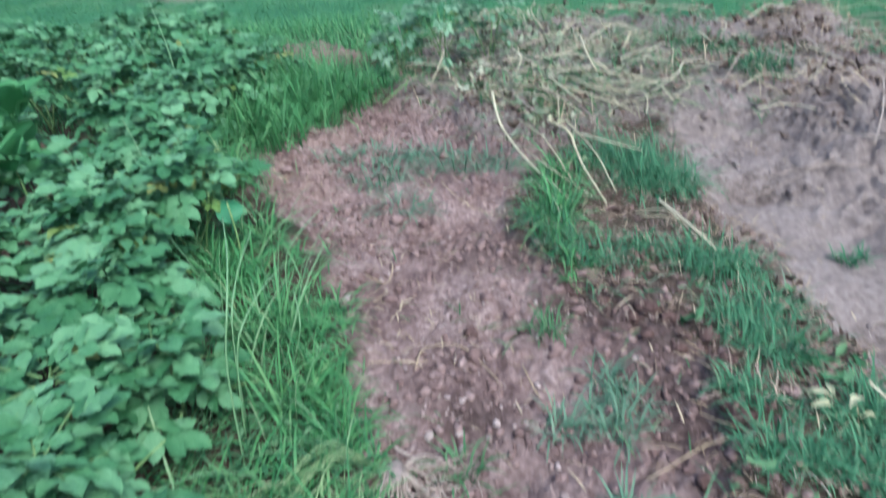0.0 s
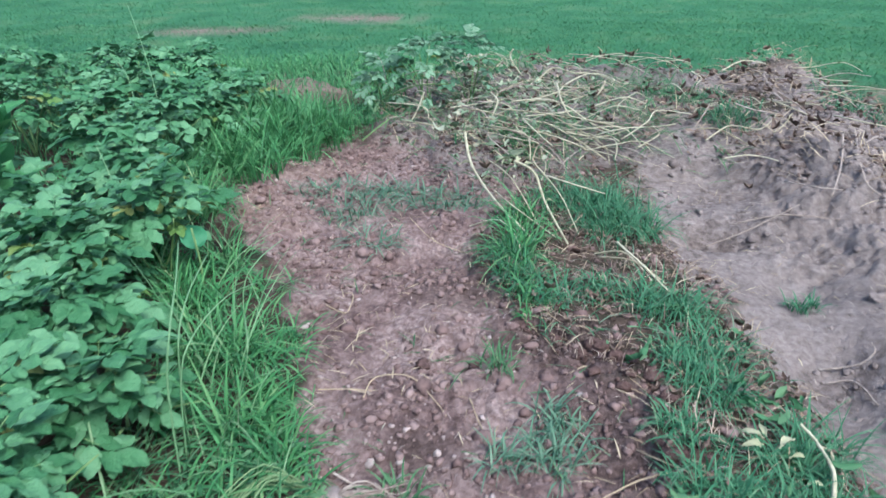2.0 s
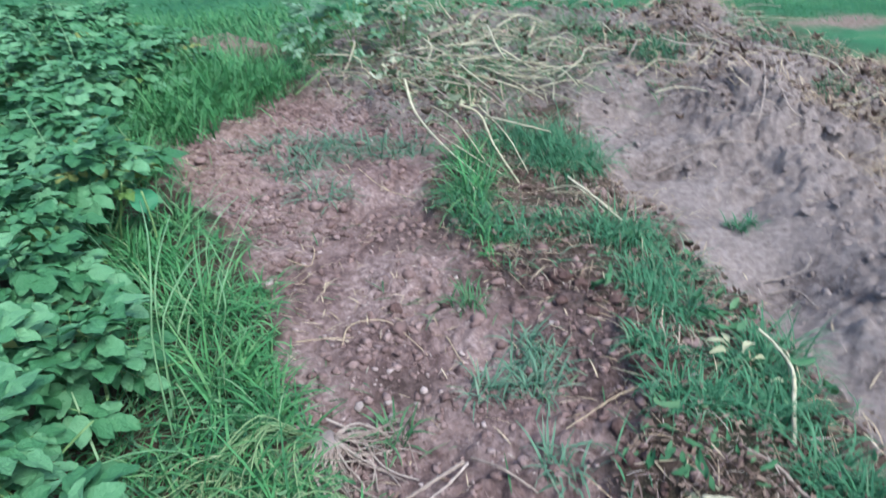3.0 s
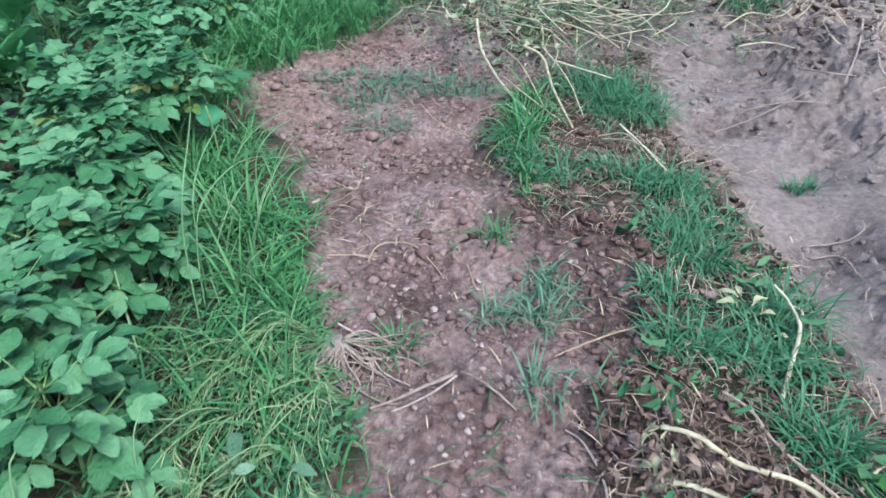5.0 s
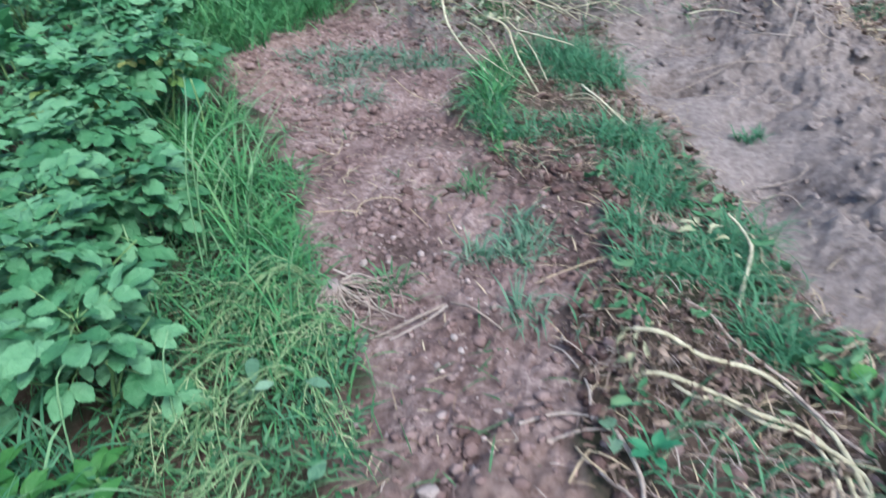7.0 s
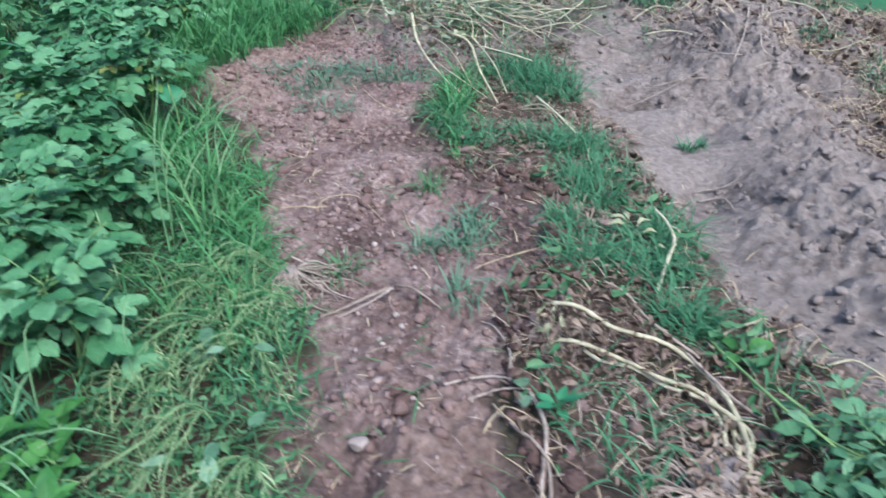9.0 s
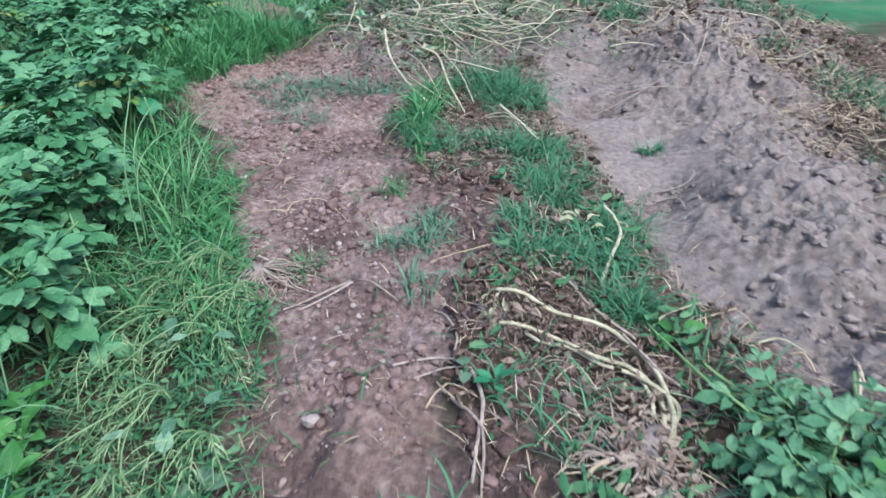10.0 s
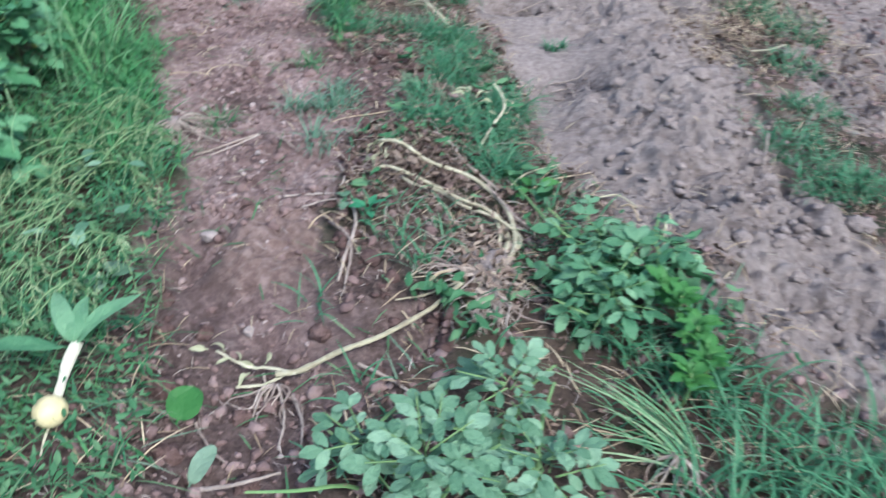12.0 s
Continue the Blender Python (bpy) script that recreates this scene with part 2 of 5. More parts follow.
def inside(x, y, poly):
    """Signed distance to a polygon, positive within."""
    x, y = np.asarray(x, float), np.asarray(y, float)
    best, odd = np.full(x.shape, 1e9), np.zeros(x.shape, bool)
    for (x0, y0), (x1, y1) in zip(poly, poly[1:] + poly[:1]):
        dx, dy = x1 - x0, y1 - y0
        s = np.clip(((x - x0) * dx + (y - y0) * dy) / (dx * dx + dy * dy), 0, 1)
        best = np.minimum(best, np.hypot(x - x0 - s * dx, y - y0 - s * dy))
        if dy:
            odd ^= ((y0 > y) != (y1 > y)) & (x < x0 + (y - y0) * dx / dy)
    return np.where(odd, best, -best)


def step(d, soft):
    d = np.clip(d / soft * 0.5 + 0.5, 0, 1)
    return d * d * (3 - 2 * d)


DUG_PATH = [(-1.3, 3.4), (-1.05, 2.95), (-0.83, 2.6), (-0.6, 2.36), (-0.5, 2.1), (-0.42, 1.8), (-0.32, 1.55), (-0.2, 1.3), (-0.08, 1.1), (-0.04, 0.9),
            (0.0, 0.6), (0.07, 0.4), (0.15, 0.16), (0.24, -0.05), (0.3, -0.4), (0.3, -1.6), (0.75, -1.6), (0.66, -0.15), (0.68, 0.03), (0.83, 0.2), (0.85, 0.37),
            (0.62, 0.45), (0.52, 0.73), (0.55, 1.05), (0.5, 1.25), (0.57, 1.35), (0.65, 1.58), (0.66, 1.9), (0.53, 2.06), (0.32, 2.2), (0.15, 2.47),
            (0.08, 2.7), (0.12, 3.0), (0.3, 3.7), (-0.1, 4.5), (-0.9, 4.25), (-1.16, 3.73)]
DUG_RIDGE = [(0.88, 3.9), (0.8, 3.2), (1.02, 2.7), (1.04, 2.3), (1.15, 2.0), (1.13, 1.65), (1.18, 1.35), (1.27, 1.15), (1.42, 0.8), (1.6, 0.62), (1.6, 0.36),
             (1.85, 0.15), (2.0, -0.5), (2.5, -1.6), (3.6, -1.6), (2.9, 0.2), (2.25, 0.95), (2.05, 1.6), (2.2, 2.3), (2.35, 3.4), (2.6, 4.6), (2.7, 5.5), (2.4, 6.3), (0.4, 6.3),
             (-0.7, 5.6), (-0.5, 4.5), (0.4, 3.9)]
NEXT_ROW = [(2.3, 1.9), (2.6, 1.4), (3.4, 0.7), (5.0, 0.5), (5.0, 4.0), (3.4, 4.6), (2.75, 3.4)]


HEAP = [(-0.75, 4.5), (-0.35, 4.2), (-0.2, 3.8), (0.0, 3.5), (0.35, 3.5), (0.6, 3.9), (1.1, 3.95), (1.6, 3.8), (2.1, 3.4), (2.5, 3.1), (2.75, 3.6), (2.75, 5.2), (2.3, 6.2), (0.4, 6.2), (-0.6, 5.6)]


def heap(x, y):
    return step(inside(x, y, HEAP) + 0.35 * (vnoise(x, y, 2.2, 5) - 0.5) + 0.15 * (vnoise(x, y, 7, 2) - 0.5), 0.12)


def zones(x, y):
    w = 0.16 * (vnoise(x, y, 7, 1) - 0.5) + 0.12 * (vnoise(x, y, 19, 2) - 0.5)
    red = step(inside(x, y, DUG_PATH) + w, 0.05)
    grey = step(np.maximum(inside(x, y, DUG_RIDGE), inside(x, y, NEXT_ROW)) + w, 0.06)
    grey = np.maximum(grey, heap(x, y))
    for cx, cy, r in ((0.75, 5.1, 0.0), (1.75, 4.95, 0.28), (2.1, 5.9, 0.2)):
        grey = grey * (1 - step(r - np.hypot(x - cx, y - cy) + w, 0.08))
    far = step(np.maximum(np.maximum(np.maximum(y - 6.2, -1.5 - y), np.maximum(-x - 4.6, x - 4.4)), np.minimum(x - 2.75, y - 4.5)) + 2 * w, 0.4)
    moist = np.zeros_like(red)
    for cx, cy, rx, ry in ((0.52, 1.75, 0.12, 0.3), (0.34, 2.15, 0.2, 0.12), (0.45, 0.05, 0.28, 0.25), (0.7, 0.3, 0.16, 0.12), (-0.02, 1.62, 0.1, 0.07), (0.0, 2.5, 0.14, 0.12), (0.05, 0.45, 0.1, 0.2), (0.38, -0.05, 0.5, 0.34), (0.16, 0.22, 0.18, 0.24), (0.62, 0.5, 0.16, 0.2)):
        moist = np.maximum(moist, 0.9 * step(1 - np.hypot((x - cx) / rx, (y - cy) / ry) + 3.5 * w, 0.8))
    pale = np.zeros_like(red)
    for cx, cy, rx, ry in ((-1.37, 5.25, 0.34, 0.2), (-3.6, 8.4, 0.8, 0.22), (-1.9, 9.4, 0.9, 0.2), (-0.9, 3.72, 0.24, 0.15), (3.3, 5.6, 0.4, 0.2), (-0.98, 3.08, 0.2, 0.22), (0.38, 0.6, 0.13, 0.2)):
        pale = np.maximum(pale, 0.9 * step(1 - np.hypot((x - cx) / rx, (y - cy) / ry) + 3.5 * w, 0.45))
    return red, grey, far, pale, moist


def billow(x, y, f, k):
    """Rounded lumps parted by creases, from 0 to 1."""
    return np.abs(2 * vnoise(x, y, f, k) - 1) ** 0.8


def height(x, y):
    red, grey, far, pale, moist = zones(x, y)
    near = 1 - step(np.hypot(x, y - 3) - 9, 3)
    z = 0.05 * (vnoise(x, y, 0.8, 3) - 0.5) + 0.03 * (vnoise(x, y, 3, 4) - 0.5) * near
    fine = 0.016 * (billow(x, y, 9, 5) - 0.4) + 0.010 * (billow(x + 0.03 * vnoise(x, y, 17, 1), y, 21, 6) - 0.4) + 0.013 * (vnoise(x, y, 31, 2) - 0.5) + 0.012 * (vnoise(x, y, 49, 7) - 0.5)
    lumpy = 0.35 + 1.1 * step(vnoise(x, y, 3.4, 6) - 0.5, 0.25)
    z = z + red * (-0.05 + 1.25 * lumpy * fine + 0.05 * (vnoise(x, y, 6, 0) - 0.5) + 0.045 * (vnoise(x, y, 2.6, 1) - 0.5))
    crest = 0.3 + 1.0 * step(x - 1.5 - 0.06 * (y - 2) + 0.5 * (vnoise(x, y, 2.4, 4) - 0.5), 0.22)
    z = z + grey * (-0.03 + 1.6 * crest * fine + crest * (0.06 * (vnoise(x, y, 4.2, 0) - 0.5) + 0.045 * (billow(x, y, 5.5, 1) - 0.4)))
    ridge = np.exp(-(((x - 1.72 - 0.06 * (y - 2)) / 0.28) ** 2)) * step(y - 0.2, 0.5) * step(3.9 - y, 0.7)
    z = z + 0.10 * ridge - 0.075 * step(x - 0.85, 0.25) * step(3.9 - y, 0.8)
    z = z - 0.10 * np.exp(-(((x - 1.34) / 0.2) ** 2 + ((y - 2.2) / 0.3) ** 2))
    z = z - 0.14 * np.exp(-(((x - 1.16) / 0.16) ** 2 + ((y - 3.22) / 0.09) ** 2)) - 0.08 * np.exp(-(((x - 1.42) / 0.2) ** 2 + ((y - 2.78) / 0.16) ** 2)) + 0.06 * np.exp(-(((x - 1.45) / 0.4) ** 2 + ((y - 3.4) / 0.16) ** 2))
    z = z + 0.11 * heap(x, y) * (0.2 + 1.6 * vnoise(x, y, 2.6, 2)) + 0.07 * np.exp(-(((x - 0.12) / 0.3) ** 2 + ((y - 3.85) / 0.3) ** 2))
    z = z + 0.11 * pale * (1 - far) * step(y - 4.6, 0.3) + 0.05 * pale * step(4.6 - y, 0.3)
    z = z + 0.05 * step(-x - 0.55 - 0.12 * y, 0.25) * (1 - far)
    return z + 0.004 * (1 - far)


def ground_at(x, y):
    return float(height(np.array([x]), np.array([y]))[0])


def raw_mesh(name, verts, faces, mat, smooth=True):
    """A mesh from arrays; every row of faces has the same number of corners."""
    verts, faces = np.asarray(verts, np.float32), np.asarray(faces, np.int32)
    me = bpy.data.meshes.new(name)
    k = faces.shape[1]
    me.vertices.add(len(verts)), me.loops.add(faces.size), me.polygons.add(len(faces))
    me.vertices.foreach_set("co", verts.ravel())
    me.loops.foreach_set("vertex_index", faces.ravel())
    me.polygons.foreach_set("loop_start", np.arange(0, faces.size, k, dtype=np.int32))
    me.polygons.foreach_set("use_smooth", np.full(len(faces), smooth))
    me.update(calc_edges=True)
    me.materials.append(mat)
    return me


def part(name, me, parent, label="", m=None):
    ob = new(name, me)
    ob.parent = parent
    if m is not None:
        ob.matrix_basis = m
    return tagged(ob, label)


def axis(lo, hi, fine, ends):
    mid = list(np.arange(lo, hi, fine))
    out, d = [], fine
    while sum(out) < ends:
        d *= 1.12
        out.append(d)
    return np.array(list(lo - np.cumsum(out)[::-1]) + mid + list(hi + np.cumsum(out)))


def build_ground():
    xs, ys = axis(-1.3, 3.1, 0.010, 600), axis(-0.5, 4.7, 0.010, 900)
    X, Y = np.meshgrid(xs, ys)
    X, Y = X.ravel(), Y.ravel()
    i = np.arange(len(X)).reshape(len(ys), len(xs))
    faces = np.stack([i[:-1, :-1], i[:-1, 1:], i[1:, 1:], i[1:, :-1]], -1).reshape(-1, 4)
    me = raw_mesh("ground", np.stack([X, Y, height(X, Y)], 1), faces, ground_material())
    for name, values in zip(("red_soil", "grey_soil", "far_lawn", "pale_soil", "moist_soil"), zones(X, Y)):
        me.attributes.new(name, "FLOAT", "POINT").data.foreach_set("value", values.astype(np.float32))
    tagged(new("ground", me), "dug garden earth giving way to mown grass", "ground", kind="structure")


build_ground()


# ---- helpers for plants and litter ----
def scatter(n, x0, x1, y0, y1, keep):
    """n random places in a box, thinned by keep(x, y), a chance from 0 to 1."""
    x, y = RNG.uniform(x0, x1, n), RNG.uniform(y0, y1, n)
    ok = RNG.random(n) < keep(x, y)
    return x[ok], y[ok]


def blades(name, x, y, tall, wide, lean, mat, label, category="grass", droop=0.6, lift=0.0, seg=4, heading=None, spread=math.pi, kind="stuff", group=""):
    """Curved grass blades, one island each."""
    n = len(x)
    L = tall * RNG.uniform(0.5, 1.25, n)
    az = RNG.uniform(-math.pi, math.pi, n) if heading is None else heading + RNG.uniform(-spread, spread, n)
    tilt = np.clip(lean * (RNG.uniform(0.3, 1.5, n) if lean < 1 else RNG.uniform(0.8, 1.2, n)), 0.02, 1.52)
    bend = droop * RNG.uniform(0.3, 1.6, n)
    w = wide * RNG.uniform(0.6, 1.3, n)
    z0 = height(x, y) + lift
    px, py, pz = x.copy(), y.copy(), z0.copy()
    rows, ca, sa = [], np.cos(az), np.sin(az)
    twist = az + math.pi / 2 + RNG.uniform(-0.7, 0.7, n)
    for k in range(seg + 1):
        f = k / seg
        half = w * 0.5 * (1 - f ** 2.2) * (0.7 + 0.6 * min(f * 3, 1) - 0.3) + 0.0002
        rows.append((px - np.cos(twist) * half, py - np.sin(twist) * half, pz.copy(), px + np.cos(twist) * half, py + np.sin(twist) * half, pz.copy()))
        ang = tilt + bend * f * 1.6
        px, py = px + ca * np.sin(ang) * L / seg, py + sa * np.sin(ang) * L / seg
        pz = np.maximum(pz + np.cos(ang) * L / seg, z0 + 0.004)
    V = np.stack([np.stack(r, 1).reshape(n, 2, 3) for r in rows], 1).reshape(-1, 3)
    base = np.arange(n)[:, None, None] * (2 * (seg + 1)) + (np.arange(seg) * 2)[None, :, None]
    F = (base + np.array([0, 1, 3, 2])[None, None, :]).reshape(-1, 4)
    return tagged(new(name, raw_mesh(name, V, F, mat)), label, category, group, kind)


ICO_V, ICO_F = None, None


def ico():
    global ICO_V, ICO_F
    if ICO_V is None:
        bm = bmesh.new()
        bmesh.ops.create_icosphere(bm, subdivisions=1, radius=1)
        ICO_V = np.array([v.co[:] for v in bm.verts])
        ICO_F = np.array([[v.index for v in f.verts] for f in bm.faces])
        bm.free()
    return ICO_V, ICO_F


def lumps(name, x, y, lo, hi, mat, label, category, sink=0.3, flat=0.7, power=3.0):
    """Small uneven lumps half sunk in the earth."""
    n = len(x)
    V0, F0 = ico()
    r = lo + (hi - lo) * RNG.random(n) ** power
    V = V0[None] * (1 + 0.33 * RNG.normal(size=(n, len(V0), 1)).clip(-1.5, 1.5))
    V = V * (r[:, None, None] * np.stack([RNG.uniform(0.8, 1.35, n), RNG.uniform(0.7, 1.1, n), flat * RNG.uniform(0.7, 1.2, n)], 1)[:, None, :])
    a = RNG.uniform(0, 6.28, n)
    c, s = np.cos(a)[:, None], np.sin(a)[:, None]
    X, Y = V[..., 0] * c - V[..., 1] * s, V[..., 0] * s + V[..., 1] * c
    z = height(x, y) + r * flat * (0.6 - sink * 2 * RNG.random(n))
    W = np.stack([X + x[:, None], Y + y[:, None], V[..., 2] + z[:, None]], -1).reshape(-1, 3)
    F = (F0[None] + (np.arange(n) * len(V0))[:, None, None]).reshape(-1, 3)
    return tagged(new(name, raw_mesh(name, W, F, mat)), label, category, kind="stuff")


def spline(points, n):
    """Catmull-Rom through a few points."""
    P = np.array([points[0], *points, points[-1]], float)
    out = []
    for t in np.linspace(0, len(points) - 1, n):
        i = min(int(t), len(points) - 2)
        u = t - i
        a, b, c, d = P[i:i + 4]
        out.append(0.5 * (2 * b + (c - a) * u + (2 * a - 5 * b + 4 * c - d) * u * u + (3 * b - a - 3 * c + d) * u ** 3))
    return np.array(out)


def tube_arrays(points, r0, r1, n=12, sides=6, knobs=0.12, wobble=0.0):
    c = spline(points, n)
    if wobble:
        c = c + wobble * RNG.normal(size=c.shape)
    d = np.gradient(c, axis=0)
    d /= np.linalg.norm(d, axis=1)[:, None] + 1e-9
    up = np.where(np.abs(d[:, 2:3]) > 0.9, [[1.0, 0, 0]], [[0, 0, 1.0]])
    u = np.cross(d, up)
    u /= np.linalg.norm(u, axis=1)[:, None] + 1e-9
    v = np.cross(u, d)
    r = np.linspace(r0, r1, n) * (1 + knobs * RNG.normal(size=n))
    a = np.arange(sides) * 2 * math.pi / sides
    V = c[:, None, :] + r[:, None, None] * (np.cos(a)[None, :, None] * u[:, None, :] + 0.8 * np.sin(a)[None, :, None] * v[:, None, :])
    i = np.arange(n * sides).reshape(n, sides)
    j = np.roll(i, -1, 1)
    F = np.stack([i[:-1], j[:-1], j[1:], i[1:]], -1).reshape(-1, 4)
    caps = [[i[0, 3], i[0, 2], i[0, 1], i[0, 0]], [i[0, 0], i[0, 5], i[0, 4], i[0, 3]], [i[-1, 0], i[-1, 1], i[-1, 2], i[-1, 3]], [i[-1, 3], i[-1, 4], i[-1, 5], i[-1, 0]]] if sides == 6 else []
    return V.reshape(-1, 3), np.array(F.tolist() + caps)


def joined(pieces):
    V, F, k = [], [], 0
    for v, f in pieces:
        V.append(v), F.append(f + k)
        k += len(v)
    return np.concatenate(V), np.concatenate(F)


def tube(name, points, r0, r1, mat, n=12, sides=6, wobble=0.0):
    return raw_mesh(name, *tube_arrays(points, r0, r1, n, sides, 0.08 if wobble else 0.1, wobble), mat)


def laid(points, lift=0.0):
    """Puts (x, y, above) points on the ground."""
    return [(x, y, ground_at(x, y) + z + lift) for x, y, z in points]


# ---- leaves ----
def leaflet_arrays(L, W, rows=6, cols=5, cup=0.25, droop=0.4, wave=0.05, blunt=0.85, disc=False, teeth=0.0, ribs=0.0, soft=0.8):
    """One ovate leaflet along x from the origin, folded on its midrib."""
    V = []
    ph = RNG.uniform(0, 6)
    for r in range(rows):
        f = 0.5 - 0.5 * math.cos(math.pi * r / (rows - 1))
        half = 0.5 * W * max(0.03, math.sin(math.pi * min(1, f ** blunt * 0.97 + 0.03))) ** soft * (1 + teeth * (-1) ** r)
        if disc:
            half = 0.5 * W * math.sqrt(max(0.0004, 1 - (2 * f - 1) ** 2))
        elif r == rows - 1:
            half = 0.03 * W
        ang = droop * (f - 0.3)
        for c in range(cols):
            s = 2 * c / (cols - 1) - 1
            V.append((L * f * math.cos(ang * 0.5), s * half, -L * f * math.sin(ang) * 0.6 + cup * half * abs(s) + wave * W * math.sin(ph + 7 * f + 2.5 * s) * abs(s) + ribs * W * math.cos(2 * math.pi * (4.5 * f - 0.8 * abs(s))) * (1 - abs(s) ** 3)))
    i = np.arange(rows * cols).reshape(rows, cols)
    return np.array(V), np.stack([i[:-1, :-1], i[1:, :-1], i[1:, 1:], i[:-1, 1:]], -1).reshape(-1, 4)


def turned(v, m):
    m = np.array(m)
    return v @ m[:3, :3].T + m[:3, 3]


def leaf_plan(length, pairs):
    """Rib points, and a pose and a length for each leaflet of a potato leaf."""
    arch = RNG.uniform(0.06, 0.2)

    def rib(f):
        return (length * 0.64 * f, 0, length * (0.35 * f - arch * 2.2 * f * f))

    places = []
    for k in range(pairs):
        f = 0.3 + 0.58 * k / max(pairs - 1, 1)
        for side in (1, -1):
            x, y, z = rib(f)
            places.append((pose(x, side * 0.003, z, RNG.uniform(-15, 15), RNG.uniform(-12, 14), side * RNG.uniform(40, 66)), length * (0.34 + 0.12 * k / pairs) * RNG.uniform(0.85, 1.1)))
    places.append((pose(*rib(1), RNG.uniform(-10, 10), RNG.uniform(-4, 12), RNG.uniform(-12, 12)), length * RNG.uniform(0.42, 0.5)))
    return [rib(0), rib(0.5), rib(1)], places


def one_leaflet(s, ratio, rows=11):
    return leaflet_arrays(s, s * ratio * RNG.uniform(0.88, 1.1), rows, 5, RNG.uniform(0.08, 0.35), RNG.uniform(0.1, 0.8), 0.10, 1.1, teeth=0.06, ribs=0.035, soft=0.72)


def compound_leaf(name, mat, length=0.17, pairs=3, ratio=0.66):
    """A potato leaf: a rib with paired leaflets and a larger one at the tip."""
    rib, places = leaf_plan(length, pairs)
    pieces = [tube_arrays(rib, 0.0028, 0.0014, 5, 4)]
    for m, s in places:
        v, fa = one_leaflet(s, ratio)
        pieces.append((turned(v, m), fa))
    return raw_mesh(name, *joined(pieces), mat)


def split_leaf(parent, m, kit, length, pairs):
    """The same leaf with every leaflet an object of its own."""
    leaflets, ribs = kit
    rib = part("leaf", ribs[int(RNG.integers(0, len(ribs)))], parent, "", m)
    for place, s in leaf_plan(length, pairs)[1]:
        part("leaflet", leaflets[int(RNG.integers(0, len(leaflets)))], rib, "", place @ Matrix.Scale(s / 0.1, 4))
    return rib


def leaf_kit(mat, ratio, length):
    return ([raw_mesh("leaflet", *one_leaflet(0.1, ratio), mat) for k in range(6)],
            [raw_mesh("leaf", *tube_arrays([(0, 0, 0), (length * 0.32, 0, length * (0.17 - a)), (length * 0.66, 0, length * (0.35 - 2.2 * a))], 0.003, 0.0015, 7, 6), GREEN_STEM) for a in (0.1, 0.13, 0.16)])


def simple_leaf(name, mat, L, W, rows=9, droop=0.8, cup=0.2, wave=0.06, stalk=0.3, blunt=0.8, disc=False):
    v, f = leaflet_arrays(L, W, rows, 7, cup, droop, wave, blunt, disc)
    pieces = [(v + np.array([stalk * L, 0, 0]), f), tube_arrays([(0, 0, -0.02 * L), (stalk * L * 0.5, 0, 0), (stalk * L * 1.3, 0, 0.004)], 0.0035, 0.002, 5, 4)]
    return raw_mesh(name, *joined(pieces), mat)


LEAVES = [compound_leaf("potato_leaf", POTATO_LEAF, l, p, 0.64) for l, p in ((0.23, 3), (0.21, 2), (0.24, 3), (0.2, 2), (0.22, 3), (0.21, 3), (0.23, 2), (0.19, 2))]
PALE_LEAVES = [compound_leaf("pale_potato_leaf", SILVER_LEAF, l, p, 0.55) for l, p in ((0.2, 3), (0.18, 3), (0.19, 2))]
YELLOW_LEAVES = [compound_leaf("yellow_potato_leaf", YELLOW_LEAF, l, 2, 0.7) for l in (0.17, 0.19)]
GREEN_KIT = leaf_kit(POTATO_LEAF, 0.64, 0.22)
PALE_KIT = leaf_kit(SILVER_LEAF, 0.58, 0.18)
MID_KIT = leaf_kit(MID_LEAF, 0.5, 0.19)
STEMS = [tube("potato_stem", [(0, 0, -0.02), (0.02 + 0.01 * k, 0, 0.35), (0.05 + 0.03 * k, 0.01, 0.7), (0.1 + 0.05 * k, 0, 1)], 0.006, 0.003, GREEN_STEM, 8, 6) for k in range(3)]


def potato_plant(x, y, tall=0.32, wide=0.26, leaves=30, stems=4, kinds=LEAVES, label="bushy green potato plant with dense compound leaves", yellow=0.06, group="potato plants in the bed", lean=0, kit=None, size=0.2):
    root = tagged(new("potato_plant"), label, "potato plant", group)
    root.matrix_basis = pose(x, y, ground_at(x, y), 0, lean, RNG.uniform(0, 360))
    for k in range(stems):
        part("stem", STEMS[k % 3], root, "", pose(RNG.uniform(-0.03, 0.03), RNG.uniform(-0.03, 0.03), 0, 0, RNG.uniform(2, 14), k * 360 / stems + RNG.uniform(-25, 25)) @ Matrix.Diagonal((1, 1, tall * RNG.uniform(0.8, 1.0), 1)))
    for k in range(leaves):
        f = (k + 0.5) / leaves
        az = k * 137.5 + RNG.uniform(-20, 20)
        rad = wide * (0.15 + 0.75 * math.sqrt(f)) * RNG.uniform(0.65, 1.2)
        z = tall * (1.05 - 0.66 * f ** 1.3 * RNG.uniform(0.4, 1.3))
        r0 = max(rad - 0.1, 0.01)
        a = radians(az)
        is_old = RNG.random() < yellow and f > 0.4
        mesh = (YELLOW_LEAVES if is_old else kinds)[int(RNG.integers(0, len(YELLOW_LEAVES if is_old else kinds)))]
        m = pose(r0 * math.cos(a), r0 * math.sin(a), z, RNG.uniform(-22, 22), -20 + 44 * f + RNG.uniform(-14, 14), az + RNG.uniform(-25, 25)) @ Matrix.Scale(RNG.uniform(0.58, 0.9), 4)
        if kit and not is_old:
            split_leaf(root, m, kit, size, 2 if k % 3 else 3)
        else:
            part("leaf", mesh, root, "yellowing leaf" if is_old else "", m)
    return root


